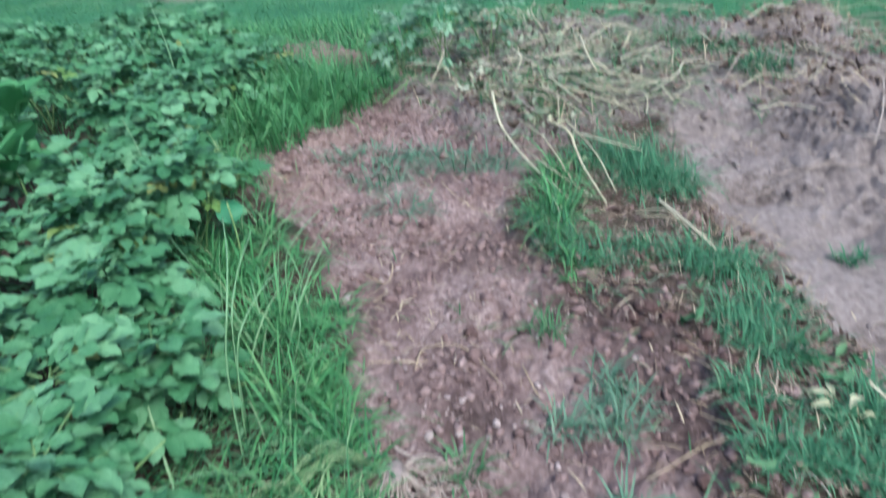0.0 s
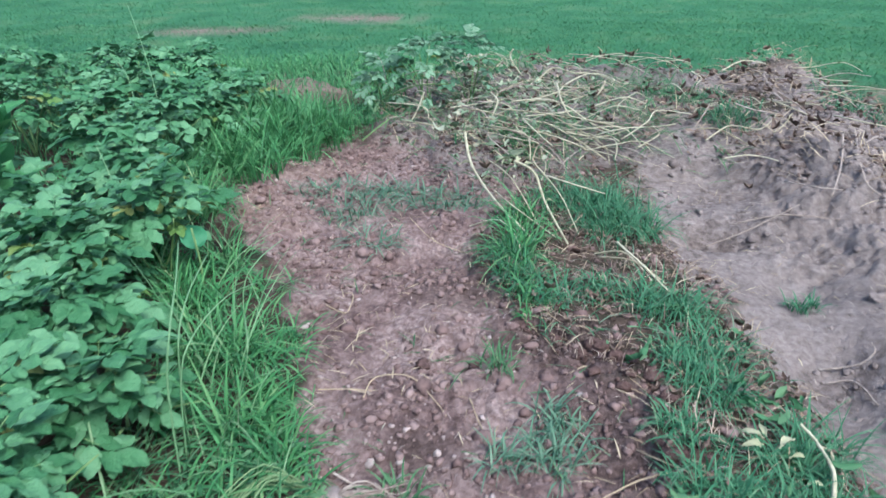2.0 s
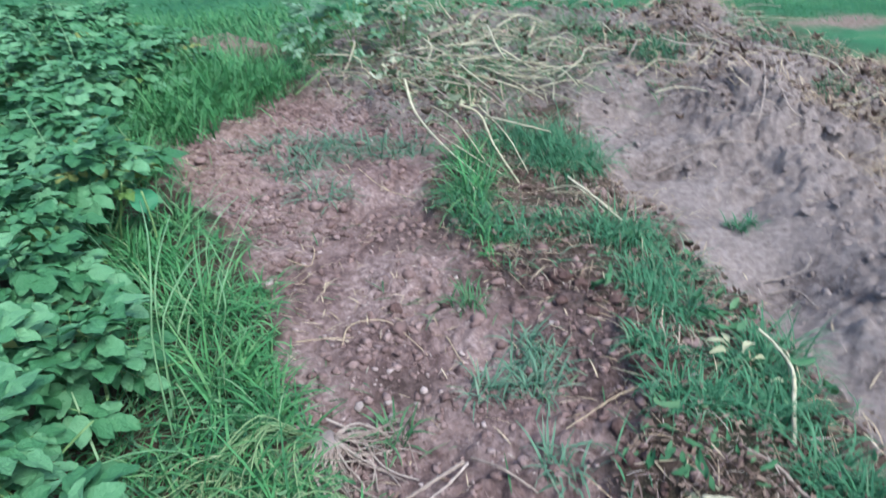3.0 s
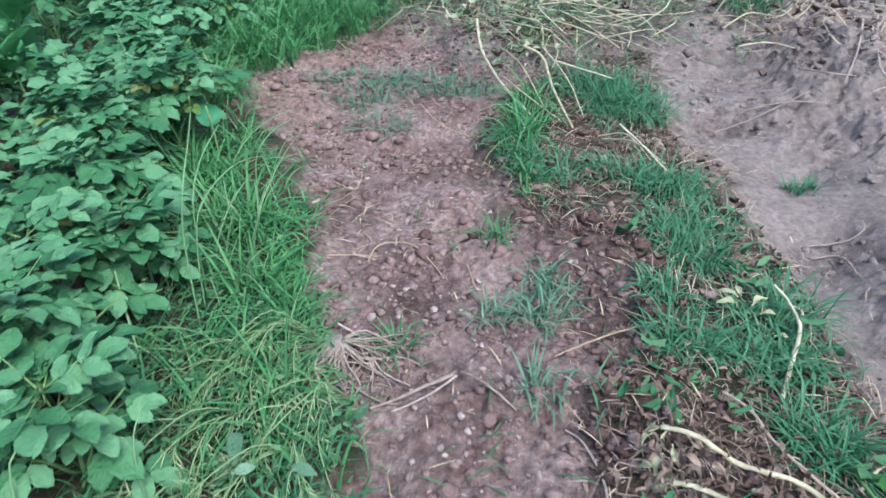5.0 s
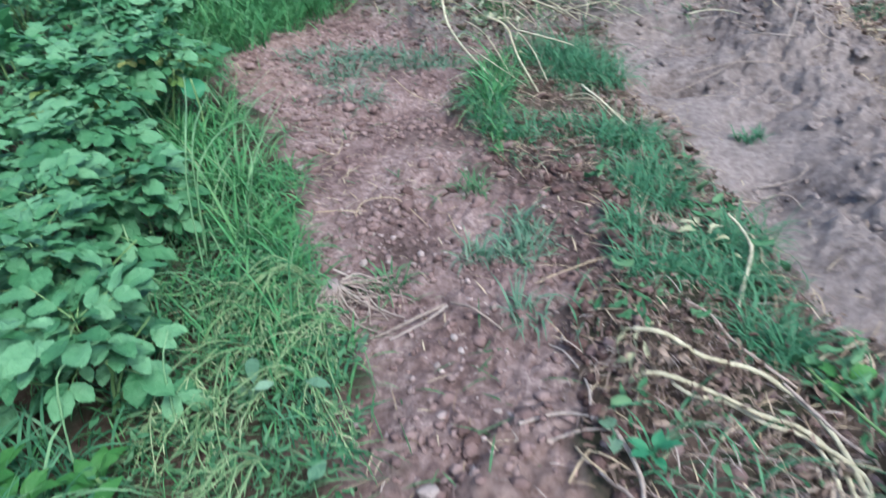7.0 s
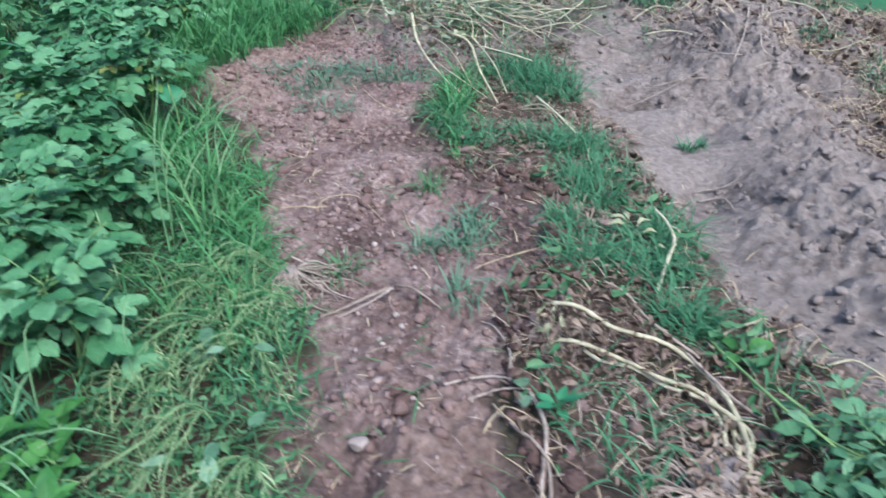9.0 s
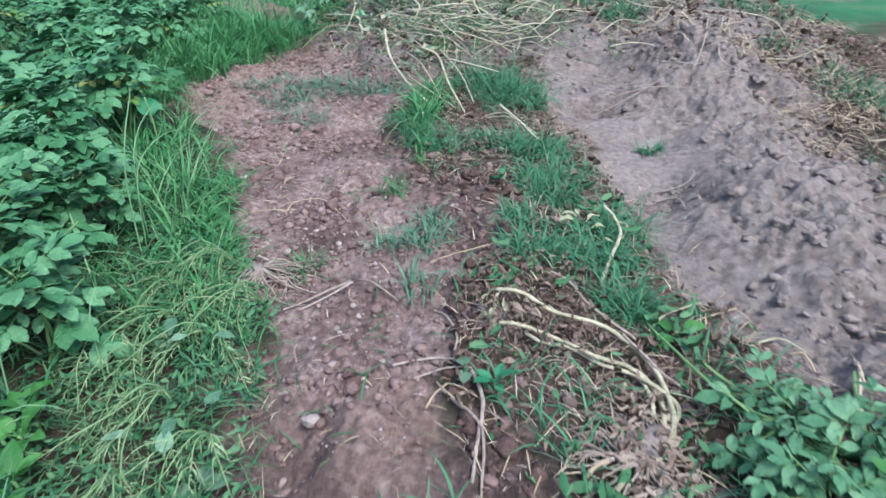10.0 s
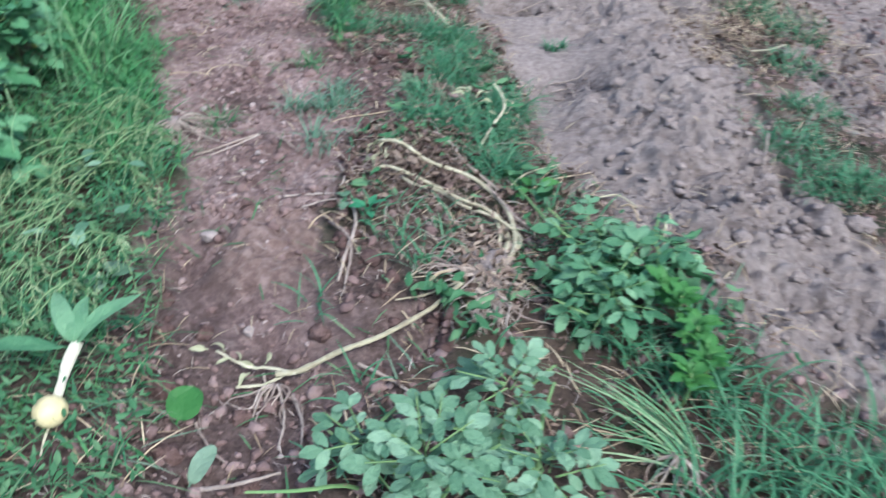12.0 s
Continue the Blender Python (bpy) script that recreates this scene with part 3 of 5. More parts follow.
# ---- potato bed, from the path inwards ----
for x, y, h, w in ((-0.6, 0.84, 0.24, 0.2), (-0.82, 1.06, 0.28, 0.24), (-0.95, 0.72, 0.22, 0.24), (-0.95, 1.3, 0.30, 0.28), (-1.02, 1.7, 0.32, 0.28), (-0.8, 1.48, 0.28, 0.22),
                   (-1.3, 1.05, 0.3, 0.27), (-1.35, 1.5, 0.32, 0.3), (-1.25, 2.05, 0.34, 0.3), (-1.1, 2.35, 0.33, 0.26), (-1.65, 1.9, 0.32, 0.3), (-1.55, 2.45, 0.34, 0.3),
                   (-1.62, 3.05, 0.32, 0.26), (-1.45, 2.85, 0.34, 0.26), (-2.05, 2.45, 0.34, 0.3), (-1.95, 3.5, 0.38, 0.32), (-1.6, 3.4, 0.36, 0.28), (-2.4, 3.05, 0.34, 0.3), (-2.55, 3.7, 0.36, 0.32),
                   (-2.25, 4.2, 0.38, 0.32), (-1.85, 4.1, 0.38, 0.3), (-2.8, 4.3, 0.36, 0.32), (-2.5, 4.85, 0.36, 0.32), (-2.0, 4.75, 0.34, 0.3), (-3.2, 3.9, 0.34, 0.3), (-3.3, 4.7, 0.34, 0.32), (-2.9, 5.2, 0.32, 0.3),
                   (-3.8, 4.6, 0.34, 0.3), (-3.7, 5.3, 0.3, 0.3), (-1.95, 1.35, 0.3, 0.28), (-2.4, 1.9, 0.32, 0.3), (-2.9, 2.7, 0.32, 0.3), (-1.0, -0.0, 0.25, 0.25), (-0.95, 0.35, 0.24, 0.2), (-1.5, 4.35, 0.3, 0.26), (-1.55, 3.85, 0.32, 0.26), (-1.3, 2.65, 0.3, 0.24), (-1.15, 1.95, 0.3, 0.24)):
    potato_plant(x, y, h * RNG.uniform(0.9, 1.2), w * (0.86 if y < 2.6 else 0.95), int((30 if y > 1.5 else 22) + 55 * w), kit=GREEN_KIT if y < 1.5 and x > -1.1 else None, size=0.22, yellow=0.28 if 2.0 < y < 2.4 else 0.0 if y < 1.25 else 0.07)
potato_plant(-0.42, 4.85, 0.42, 0.34, 40, 5, PALE_LEAVES, "tall pale potato plant behind the haulm heap", 0.05, "potato plants by the heap")
potato_plant(-0.72, 4.9, 0.36, 0.28, 26, 4, PALE_LEAVES, "tall pale potato plant behind the haulm heap", 0.05, "potato plants by the heap")
potato_plant(-0.12, 4.85, 0.40, 0.28, 30, 4, PALE_LEAVES, "tall pale potato plant behind the haulm heap", 0.05, "potato plants by the heap")

# ---- single long grass stems standing clear of the rest ----
def grass_stem(points, r=0.0032, label="single long pale grass stem arching above the bed"):
    pts = np.array(points, float)
    ob = tagged(new("long_grass", tube("long_grass", [tuple(p) for p in pts - pts[0]], r, r * 0.5, PALE_GRASS, 14)), label, "grass", "lone long grasses")
    ob.location = pts[0]


for points in ([(-1.62, 3.5, 0.0), (-1.71, 3.65, 0.4), (-1.93, 4.0, 0.6), (-2.22, 4.44, 0.75)], [(-1.2, 2.36, 0.0), (-1.25, 2.4, 0.32), (-1.28, 2.43, 0.42), (-1.33, 2.47, 0.5)], [(-1.95, 3.8, 0.0), (-2.01, 3.91, 0.45), (-2.39, 4.21, 0.5), (-2.7, 4.15, 0.4)],
               [(-0.57, 1.35, 0.0), (-0.57, 1.39, 0.3), (-0.55, 1.42, 0.45), (-0.6, 1.58, 0.5), (-0.7, 1.8, 0.48)], [(-0.6, 1.44, 0.0), (-0.59, 1.48, 0.25), (-0.57, 1.54, 0.35), (-0.56, 1.74, 0.36), (-0.58, 2.02, 0.25)],
               [(-0.55, 1.65, 0.0), (-0.53, 1.66, 0.1), (-0.48, 1.65, 0.25), (-0.52, 1.75, 0.3)], [(-0.66, 2.02, 0.0), (-0.65, 2.05, 0.2), (-0.61, 2.11, 0.28), (-0.61, 2.35, 0.25)], [(-0.62, 1.5, 0.0), (-0.61, 1.53, 0.3), (-0.62, 1.64, 0.4), (-0.65, 1.85, 0.42)],
               [(-0.57, 0.62, 0.0), (-0.56, 0.67, 0.25), (-0.54, 0.71, 0.3), (-0.52, 0.78, 0.3), (-0.53, 0.9, 0.25)], [(-0.42, 0.78, 0.0), (-0.42, 0.81, 0.2), (-0.42, 0.87, 0.26)]):
    grass_stem(laid(points))

# ---- grass ----
def in_strip(x, y):
    edge = inside(x, y, DUG_PATH) + 0.16 * (vnoise(x, y, 5, 6) - 0.5)
    return ((edge < -0.03) & (edge > -0.46 - 0.3 * step(y - 2.9, 0.3)) & (x < 0.3) & (y < 4.3)) * 1.0


def rim(x, y):
    """Shorter growth towards the path."""
    return np.clip(-inside(x, y, DUG_PATH) / 0.15, 0.5, 1)


x, y = scatter(44000, -1.9, 0.3, 0.75, 4.4, lambda x, y: in_strip(x, y) * step(y - 1.1 + x * 0.3, 0.3) * (0.06 + 0.84 * step(vnoise(x, y, 7, 3) - 0.5, 0.16)))
blades("tall_grass", x, y, (0.10 + 0.22 * vnoise(x, y, 5, 1) + 0.11 * step(y - 2.8, 0.4)) * rim(x, y), 0.0085, 0.65, GRASS, "lush tall green grass between potato bed and path", droop=1.0, seg=5)
x, y = scatter(3200, -1.8, 0.3, 1.1, 4.4, lambda x, y: in_strip(x, y) * 0.8)
blades("pale_grass", x, y, 0.2 * rim(x, y), 0.004, 0.8, WILTED, "pale bent grass blades among the tall grass", droop=1.0, seg=6, lift=0.02)
x, y = scatter(700, -1.7, 0.1, 1.2, 4.2, lambda x, y: in_strip(x, y))
blades("tall_grass_stem", x, y, 0.42 * rim(x, y), 0.0045, 0.35, PALE_GRASS, "long arching grass stems above the tall grass", droop=0.9, seg=8)
x, y = scatter(2600, -1.5, 0.4, -0.3, 4.2, lambda x, y: (inside(x, y, DUG_PATH) < 0.06) * (inside(x, y, DUG_PATH) > -0.05) * (x < 0.25 + 0.0 * y) * step(vnoise(x, y, 9, 4) - 0.45, 0.3))
blades("edge_grass", x, y, 0.11, 0.005, 1.0, GRASS, "grass spreading over the path edge", droop=0.8, seg=4)


def divider(x, y):
    a, b = inside(x, y, DUG_PATH), np.maximum(inside(x, y, DUG_RIDGE), inside(x, y, NEXT_ROW))
    bare = np.exp(-((x - 0.74) / 0.2) ** 2 - ((y - 1.03) / 0.24) ** 2)
    bare = np.maximum(bare, np.exp(-((x - 0.76) / 0.2) ** 2 - ((y - 0.7) / 0.22) ** 2))
    return (a < 0.03) * (b < 0.03) * (x > 0.05) * (y < 4.2) * step(0.5 * vnoise(x, y, 5, 2) + 0.5 * vnoise(x, y, 11, 4) - 0.60, 0.06) * (1 - 0.95 * bare)


x, y = scatter(52000, 0.05, 3.4, -0.6, 4.2, lambda x, y: divider(x, y) * 0.12)
blades("short_grass", x, y, 0.125, 0.0045, 0.7, ROW_GRASS, "short weedy grass left standing between dug rows", droop=1.5, seg=6)
x, y = scatter(9000, 0.05, 3.4, -0.6, 4.2, lambda x, y: divider(x, y) * 0.34)
blades("bent_grass", x, y, 0.14, 0.0045, 1.15, TEAL_GRASS, "bluish bent grass between dug rows", droop=0.8, seg=4, lift=0.01)
x, y = scatter(60000, -6, 0.4, -0.5, 7, lambda x, y: (inside(x, y, DUG_PATH) < -0.05) * (inside(x, y, DUG_RIDGE) < 0) * np.where((y < 3.2) & (x < -0.6), np.where(y < 1.0, 0.6, 0.2), 0.5))
blades("bed_grass", x, y, 0.09, 0.006, 0.5, GRASS, "low grass and weeds under the potato plants", droop=0.9, seg=3)
x, y = scatter(16000, -3.2, 0.0, 3.8, 6.6, lambda x, y: (inside(x, y, DUG_PATH) < -0.02) * (heap(x, y) < 0.3) * (0.3 + 0.7 * vnoise(x, y, 3, 2)) * (1 - 0.85 * zones(x, y)[3]))
blades("rough_grass", x, y, 0.15, 0.007, 0.7, GRASS, "rough grass between potato bed and lawn", droop=0.9, seg=3)
x, y = scatter(330000, -12, 8, 5.6, 15, lambda x, y: (inside(x, y, DUG_RIDGE) < -0.02) * (1 - 0.8 * zones(x, y)[3]) * np.where(y < 9, 0.8, 0.4))
blades("lawn_grass", x, y, 0.045, 0.009, 0.95, LAWN, "mown green lawn beyond the garden", droop=0.8, seg=2)


# ---- soil litter ----
def stony(x, y):
    return np.exp(-((x + 0.1) / 0.17) ** 2 - ((y - 1.6) / 0.12) ** 2) + np.exp(-((x - 0.24) / 0.17) ** 2 - ((y - 1.05) / 0.17) ** 2) + 0.6 * np.exp(-((x - 0.1) / 0.2) ** 2 - ((y - 2.15) / 0.2) ** 2)


x, y = scatter(30000, -1.3, 0.95, -0.7, 4.4, lambda x, y: (zones(x, y)[0] > 0.3) * (0.14 + 0.8 * step(vnoise(x, y, 4, 2) - 0.56, 0.16)))
lumps("soil_crumbs", x, y, 0.0025, 0.018, CLOD, "crumbs and clods of reddish dug soil", "soil", flat=0.8, power=4)
x, y = scatter(700, -1.2, 0.95, -0.3, 3.6, lambda x, y: (zones(x, y)[0] > 0.3) * (0.1 + 0.9 * step(vnoise(x, y, 3, 7) - 0.56, 0.16)))
lumps("soil_clods", x, y, 0.012, 0.032, CLOD, "crumbling clods of reddish dug soil", "soil", sink=0.45, flat=0.7, power=2)
x, y = scatter(5200, 0.0, 1.0, 0.2, 3.2, lambda x, y: np.exp(-((inside(x, y, DUG_PATH) + 0.01) / 0.05) ** 2) * (x > 0.1 + 0.12 * y) * 0.55)
lumps("bank_clods", x, y, 0.006, 0.034, DARK_CLOD, "dark reddish clods along the bank of the path", "soil", sink=0.3, flat=0.8, power=3)
x, y = scatter(11000, -1.3, 0.9, -0.7, 4.2, lambda x, y: (inside(x, y, DUG_PATH) > 0.02) * (0.05 + 0.15 * step(vnoise(x, y, 5, 1) - 0.6, 0.2) + 0.85 * stony(x, y)))
lumps("gravel", x, y, 0.003, 0.013, PEBBLE, "small pale pebbles in reddish soil", "pebbles", 0.2)
x, y = scatter(34000, 0.8, 3.6, -0.7, 5, lambda x, y: (zones(x, y)[1] > 0.4) * (0.08 + 0.9 * step(vnoise(x, y, 3.4, 6) - 0.56, 0.16)) * (0.25 + 0.75 * step(x - 1.5, 0.25)))
lumps("grey_soil_crumbs", x, y, 0.0025, 0.022, GREY_CLOD, "crumbs and clods of grey dug soil", "soil", sink=0.5, flat=0.75, power=4)
x, y = scatter(420, 1.2, 3.4, -0.4, 4.4, lambda x, y: (zones(x, y)[1] > 0.5) * (0.05 + 0.9 * step(vnoise(x, y, 2.8, 3) - 0.55, 0.16)) * step(x - 1.55, 0.25))
lumps("grey_soil_clods", x, y, 0.01, 0.034, GREY_CLOD, "rough clods of grey soil on the ridge", "soil", sink=0.5, flat=0.6, power=2)
x, y = scatter(9000, -0.6, 3.4, -0.6, 4.2, lambda x, y: (inside(x, y, DUG_PATH) < 0.02) * (inside(x, y, DUG_RIDGE) < 0.05) * (x > 0.05))
lumps("dark_soil_crumbs", x, y, 0.003, 0.022, CLOD, "crumbs of dark soil under the weeds", "soil", power=3)
x, y = scatter(7000, -0.8, 2.8, 3.3, 6.4, lambda x, y: heap(x, y) * 0.8)
lumps("heap_soil_crumbs", x, y, 0.004, 0.028, GREY_CLOD, "clods of grey-brown soil in the haulm heap", "soil", power=5)


for name, n, box, keep, label in (
        ("path_chaff", 3600, (-1.3, 0.95, -0.6, 4.4), lambda x, y: (zones(x, y)[0] > 0.3) * (0.25 + 0.75 * vnoise(x, y, 6, 3)), "chaff and root shreds strewn on reddish soil"),
        ("ridge_chaff", 4200, (0.75, 3.4, -0.5, 4.6), lambda x, y: (zones(x, y)[1] > 0.3) * (0.15 + 0.85 * vnoise(x, y, 5, 4)), "chaff and root shreds strewn on grey soil"),
        ("row_chaff", 10000, (0.05, 3.2, -0.6, 4.2), lambda x, y: (inside(x, y, DUG_PATH) < 0.05) * (inside(x, y, DUG_RIDGE) < 0.06), "brown chaff and roots between the weeds"),
        ("heap_chaff", 3600, (-0.8, 2.8, 3.3, 6.3), lambda x, y: heap(x, y), "brown chaff and roots in the haulm heap")):
    x, y = scatter(n, *box, keep)
    blades(name, x, y, 0.035 if "heap" not in name else 0.08, 0.0028, 1.35, CHAFF, label, "chaff", 0.4, 0.012 * RNG.random(len(x)), 2)


def scraps(name, x, y, size, mat, label, lift=0.0, curl=0.9):
    """Small crumpled bits of leaf."""
    n = len(x)
    u, v = np.meshgrid(np.linspace(-1, 1, 3), np.linspace(-1, 1, 4))
    u, v = u.ravel()[None], v.ravel()[None]
    sz = size * RNG.uniform(0.5, 1.4, (n, 1))
    w = 0.33 * sz * (1.05 - 0.8 * v ** 2)
    a, b, c = RNG.uniform(0, 6.28, (n, 1)), RNG.uniform(-curl, curl, (n, 1)), RNG.uniform(-curl, curl, (n, 1))
    lx, ly = u * w, v * sz
    lz = sz * (b * u ** 2 + c * v ** 2 + 0.25 * RNG.normal(size=(n, 12)))
    X, Y = lx * np.cos(a) - ly * np.sin(a), lx * np.sin(a) + ly * np.cos(a)
    z = height(x, y)[:, None] + lift * RNG.random((n, 1)) + 0.3 * sz
    V = np.stack([X + x[:, None], Y + y[:, None], np.maximum(lz + z, z - 0.2 * sz)], -1).reshape(-1, 3)
    i = np.arange(12).reshape(4, 3)
    f = np.stack([i[:-1, :-1], i[:-1, 1:], i[1:, 1:], i[1:, :-1]], -1).reshape(-1, 4)
    F = (f[None] + (np.arange(n) * 12)[:, None, None]).reshape(-1, 4)
    return tagged(new(name, raw_mesh(name, V, F, mat)), label, "litter", kind="stuff")


x, y = scatter(15000, 0.0, 3.0, -0.6, 4.2, lambda x, y: (inside(x, y, DUG_PATH) < 0.04) * (inside(x, y, DUG_RIDGE) < 0.06) * (0.2 + 0.8 * step(vnoise(x, y, 4, 3) - 0.5, 0.3)))
scraps("dead_leaf_litter", x, y, 0.010, DEAD_LEAF, "curled brown dead leaves among the weeds", 0.03)
x, y = scatter(2000, -0.8, 2.7, 3.3, 6.3, lambda x, y: heap(x, y) * 0.8)
scraps("haulm_leaf_litter", x, y, 0.026, DEAD_LEAF, "withered brown leaves in the haulm heap", 0.10)
x, y = scatter(7000, 0.45, 1.15, 0.6, 1.5, lambda x, y: 0.32 * np.exp(-((x - 0.74) / 0.17) ** 2 - ((y - 1.05) / 0.2) ** 2) * (0.3 + 1.4 * vnoise(x, y, 14, 3)))
scraps("root_leaf_litter", x, y, 0.0105, DEAD_LEAF, "shrivelled brown leaves on the pulled haulm", 0.10, 1.6)
x, y = scatter(1500, 0.4, 1.2, 0.5, 1.6, lambda x, y: 0.5 * np.exp(-((x - 0.74) / 0.2) ** 2 - ((y - 1.0) / 0.26) ** 2))
blades("root_shreds", x, y, 0.075, 0.0035, 1.1, CHAFF, "brown root shreds on the pulled haulm", "roots", 0.7, 0.04 * RNG.random(len(x)), 4)
x, y = scatter(2600, -1.2, 0.9, -0.6, 4.4, lambda x, y: (zones(x, y)[0] > 0.4) * (0.15 + 0.85 * step(vnoise(x, y, 3, 5) - 0.55, 0.3)))
blades("straw_litter", x, y, 0.07, 0.0035, 1.4, STRAW, "thin dry straws strewn on reddish soil", "straw", 0.5, 0.004, 3)
x, y = scatter(900, -1.2, 0.9, -0.6, 4.4, lambda x, y: (zones(x, y)[0] > 0.4) * (0.1 + 0.9 * step(vnoise(x, y, 3, 1) - 0.55, 0.3)))
blades("torn_grass", x, y, 0.10, 0.005, 1.2, WILTED, "torn grass blades strewn on reddish soil", "grass", 0.5, 0.003, 4)
x, y = scatter(3600, 0.0, 3.0, -0.6, 4.2, lambda x, y: (inside(x, y, DUG_PATH) < 0.05) * (inside(x, y, DUG_RIDGE) < 0.08))
blades("weed_straw", x, y, 0.12, 0.004, 1.3, STRAW, "dry straws tangled in the weeds", "straw", 0.6, 0.02 * RNG.random(len(x)), 4)
x, y = scatter(1500, 0.9, 3.2, -0.5, 4.4, lambda x, y: (zones(x, y)[1] > 0.5) * (0.1 + 0.9 * step(vnoise(x, y, 2.2, 7) - 0.6, 0.2)))
blades("ridge_straw", x, y, 0.08, 0.004, 1.4, STRAW, "dry straws strewn on grey soil", "straw", 0.4, 0.003, 3)
x, y = scatter(6500, -0.8, 2.8, 3.3, 6.3, lambda x, y: heap(x, y) * (0.03 + 0.5 * step(vnoise(x, y, 2.4, 4) - 0.55, 0.2)))
blades("haulm_straw", x, y, 0.2, 0.006, 1.25, STRAW, "tangled dry straw of the haulm heap", "straw", 0.5, 0.10 * RNG.random(len(x)), 5)
x, y = scatter(3000, -0.8, 1.4, 3.4, 5.8, lambda x, y: heap(x, y) * step(vnoise(x, y, 3, 1) - 0.45, 0.3))
blades("haulm_green", x, y, 0.22, 0.009, 1.1, WILTED, "wilted green haulm in the heap", "haulm", 0.6, 0.10 * RNG.random(len(x)), 5)

x, y = scatter(800, -0.8, 1.2, 3.4, 5.6, lambda x, y: heap(x, y) * np.exp(-((x - 0.05) / 0.5) ** 2))
scraps("wilted_haulm_leaves", x, y, 0.032, PALE_SCRAP, "wilted pale green leaves on the haulm heap", 0.16, 0.6)

x, y = scatter(1500, 0.75, 1.2, 0.3, 0.95, lambda x, y: np.exp(-((x - 0.97) / 0.075) ** 2 - ((y - 0.6) / 0.15) ** 2))
scraps("root_knot_litter", x, y, 0.013, KNOT_LEAF, "pale brown shrivelled leaves caught in the root knot", 0.06, 1.2)

x, y = scatter(4200, 0.1, 1.9, 0.6, 3.4, lambda x, y: (inside(x, y, DUG_PATH) < 0.03) * (inside(x, y, DUG_RIDGE) < 0.05) * step(vnoise(x, y, 6, 1) - 0.45, 0.25))
blades("curled_weed_stems", x, y, 0.11, 0.0035, 0.7, KNOT_LEAF, "curled withered weed stems between dug rows", "weeds", 2.6, 0.01, 7)
x, y = scatter(1900, 0.1, 1.9, 0.3, 3.4, lambda x, y: (inside(x, y, DUG_PATH) < 0.02) * (inside(x, y, DUG_RIDGE) < 0.03) * step(vnoise(x, y, 5, 7) - 0.55, 0.15))
scraps("withered_row_leaves", x, y, 0.015, DEAD_LEAF, "withered brown leaves in clumps between dug rows", 0.05, 1.4)
x, y = scatter(1500, 0.5, 1.7, 0.3, 2.0, lambda x, y: (inside(x, y, DUG_PATH) < -0.02) * (inside(x, y, DUG_RIDGE) < -0.02) * step(vnoise(x, y, 6, 3) - 0.58, 0.12) * (1 - np.exp(-((x - 0.76) / 0.2) ** 2 - ((y - 0.85) / 0.35) ** 2)))
scraps("green_row_leaves", x, y, 0.026, GREEN_SCRAP, "clumped green weed leaves between dug rows", 0.08, 0.7)

x, y = scatter(2200, 1.7, 2.9, 2.5, 4.4, lambda x, y: step(x - 2.0 - 0.25 * (y - 3.2) + 0.5 * (vnoise(x, y, 3, 2) - 0.5), 0.2) * step(vnoise(x, y, 4, 6) - 0.42, 0.2))
blades("furrow_straw", x, y, 0.16, 0.005, 1.2, STRAW, "dry straws tangled in the next furrow", "straw", 0.7, 0.05 * RNG.random(len(x)), 5)
x, y = scatter(700, 1.8, 2.9, 2.4, 4.4, lambda x, y: step(x - 2.05 - 0.25 * (y - 3.2) + 0.5 * (vnoise(x, y, 3, 2) - 0.5), 0.2))
scraps("furrow_leaf_litter", x, y, 0.015, DEAD_LEAF, "withered brown leaves in the next furrow", 0.05, 1.4)

# ---- withered stalks and stems, each lying where it was dropped ----
KINDS = {"pale": ("withered_stalk", STALK, "pale yellow withered potato stalk lying on the ground", "stalk", "withered stalks"),
         "grey": ("dry_stalk", GREY_STALK, "thin grey-brown dry stalk lying on the ground", "stalk", "dry stalks"),
         "green": ("green_stem", GREEN_STEM, "cut green stem lying among the weeds", "stem", "green stems"),
         "straw": ("straw", STRAW, "single pale dry straw lying on the soil", "straw", "straws")}


STALKS = []


def stalk(kind, points, r0, r1):
    name, mat, label, category, group = KINDS[kind]
    pts = np.array(laid(points))
    me = tube(name, [tuple(p) for p in pts - pts[0]], r0 * (0.86 if kind == "pale" else 0.8), r1 * (0.86 if kind == "pale" else 0.8), mat, 7 * len(points), wobble=0.0005)
    ob = tagged(new(name, me), label, category, group)
    ob.location = pts[0]
    STALKS.append(ob)
    return ob


stalk("pale", [(-0.05, 3.59, 0.25), (-0.00, 3.40, 0.20), (0.14, 3.09, 0.12), (0.32, 2.81, 0.03)], 0.0095, 0.0065)
stalk("pale", [(0.21, 3.19, 0.25), (0.30, 3.13, 0.22), (0.36, 3.00, 0.12), (0.45, 2.83, 0.03)], 0.009, 0.0065)
stalk("pale", [(0.14, 3.09, 0.05), (0.23, 2.79, 0.06), (0.26, 2.65, 0.03)], 0.005, 0.004)
stalk("pale", [(0.63, 2.69, 0.12), (0.71, 2.55, 0.10), (0.80, 2.45, 0.05)], 0.007, 0.004)
stalk("pale", [(0.56, 2.67, 0.06), (0.68, 2.57, 0.10), (0.80, 2.51, 0.05)], 0.006, 0.004)
stalk("pale", [(0.62, 1.06, 0.10), (0.69, 1.04, 0.11), (0.78, 1.02, 0.08), (0.91, 1.03, 0.06), (0.98, 0.98, 0.05), (1.03, 0.91, 0.04), (1.05, 0.82, 0.035), (1.05, 0.70, 0.03), (1.00, 0.58, 0.025), (0.94, 0.50, 0.02)], 0.0075, 0.0095)
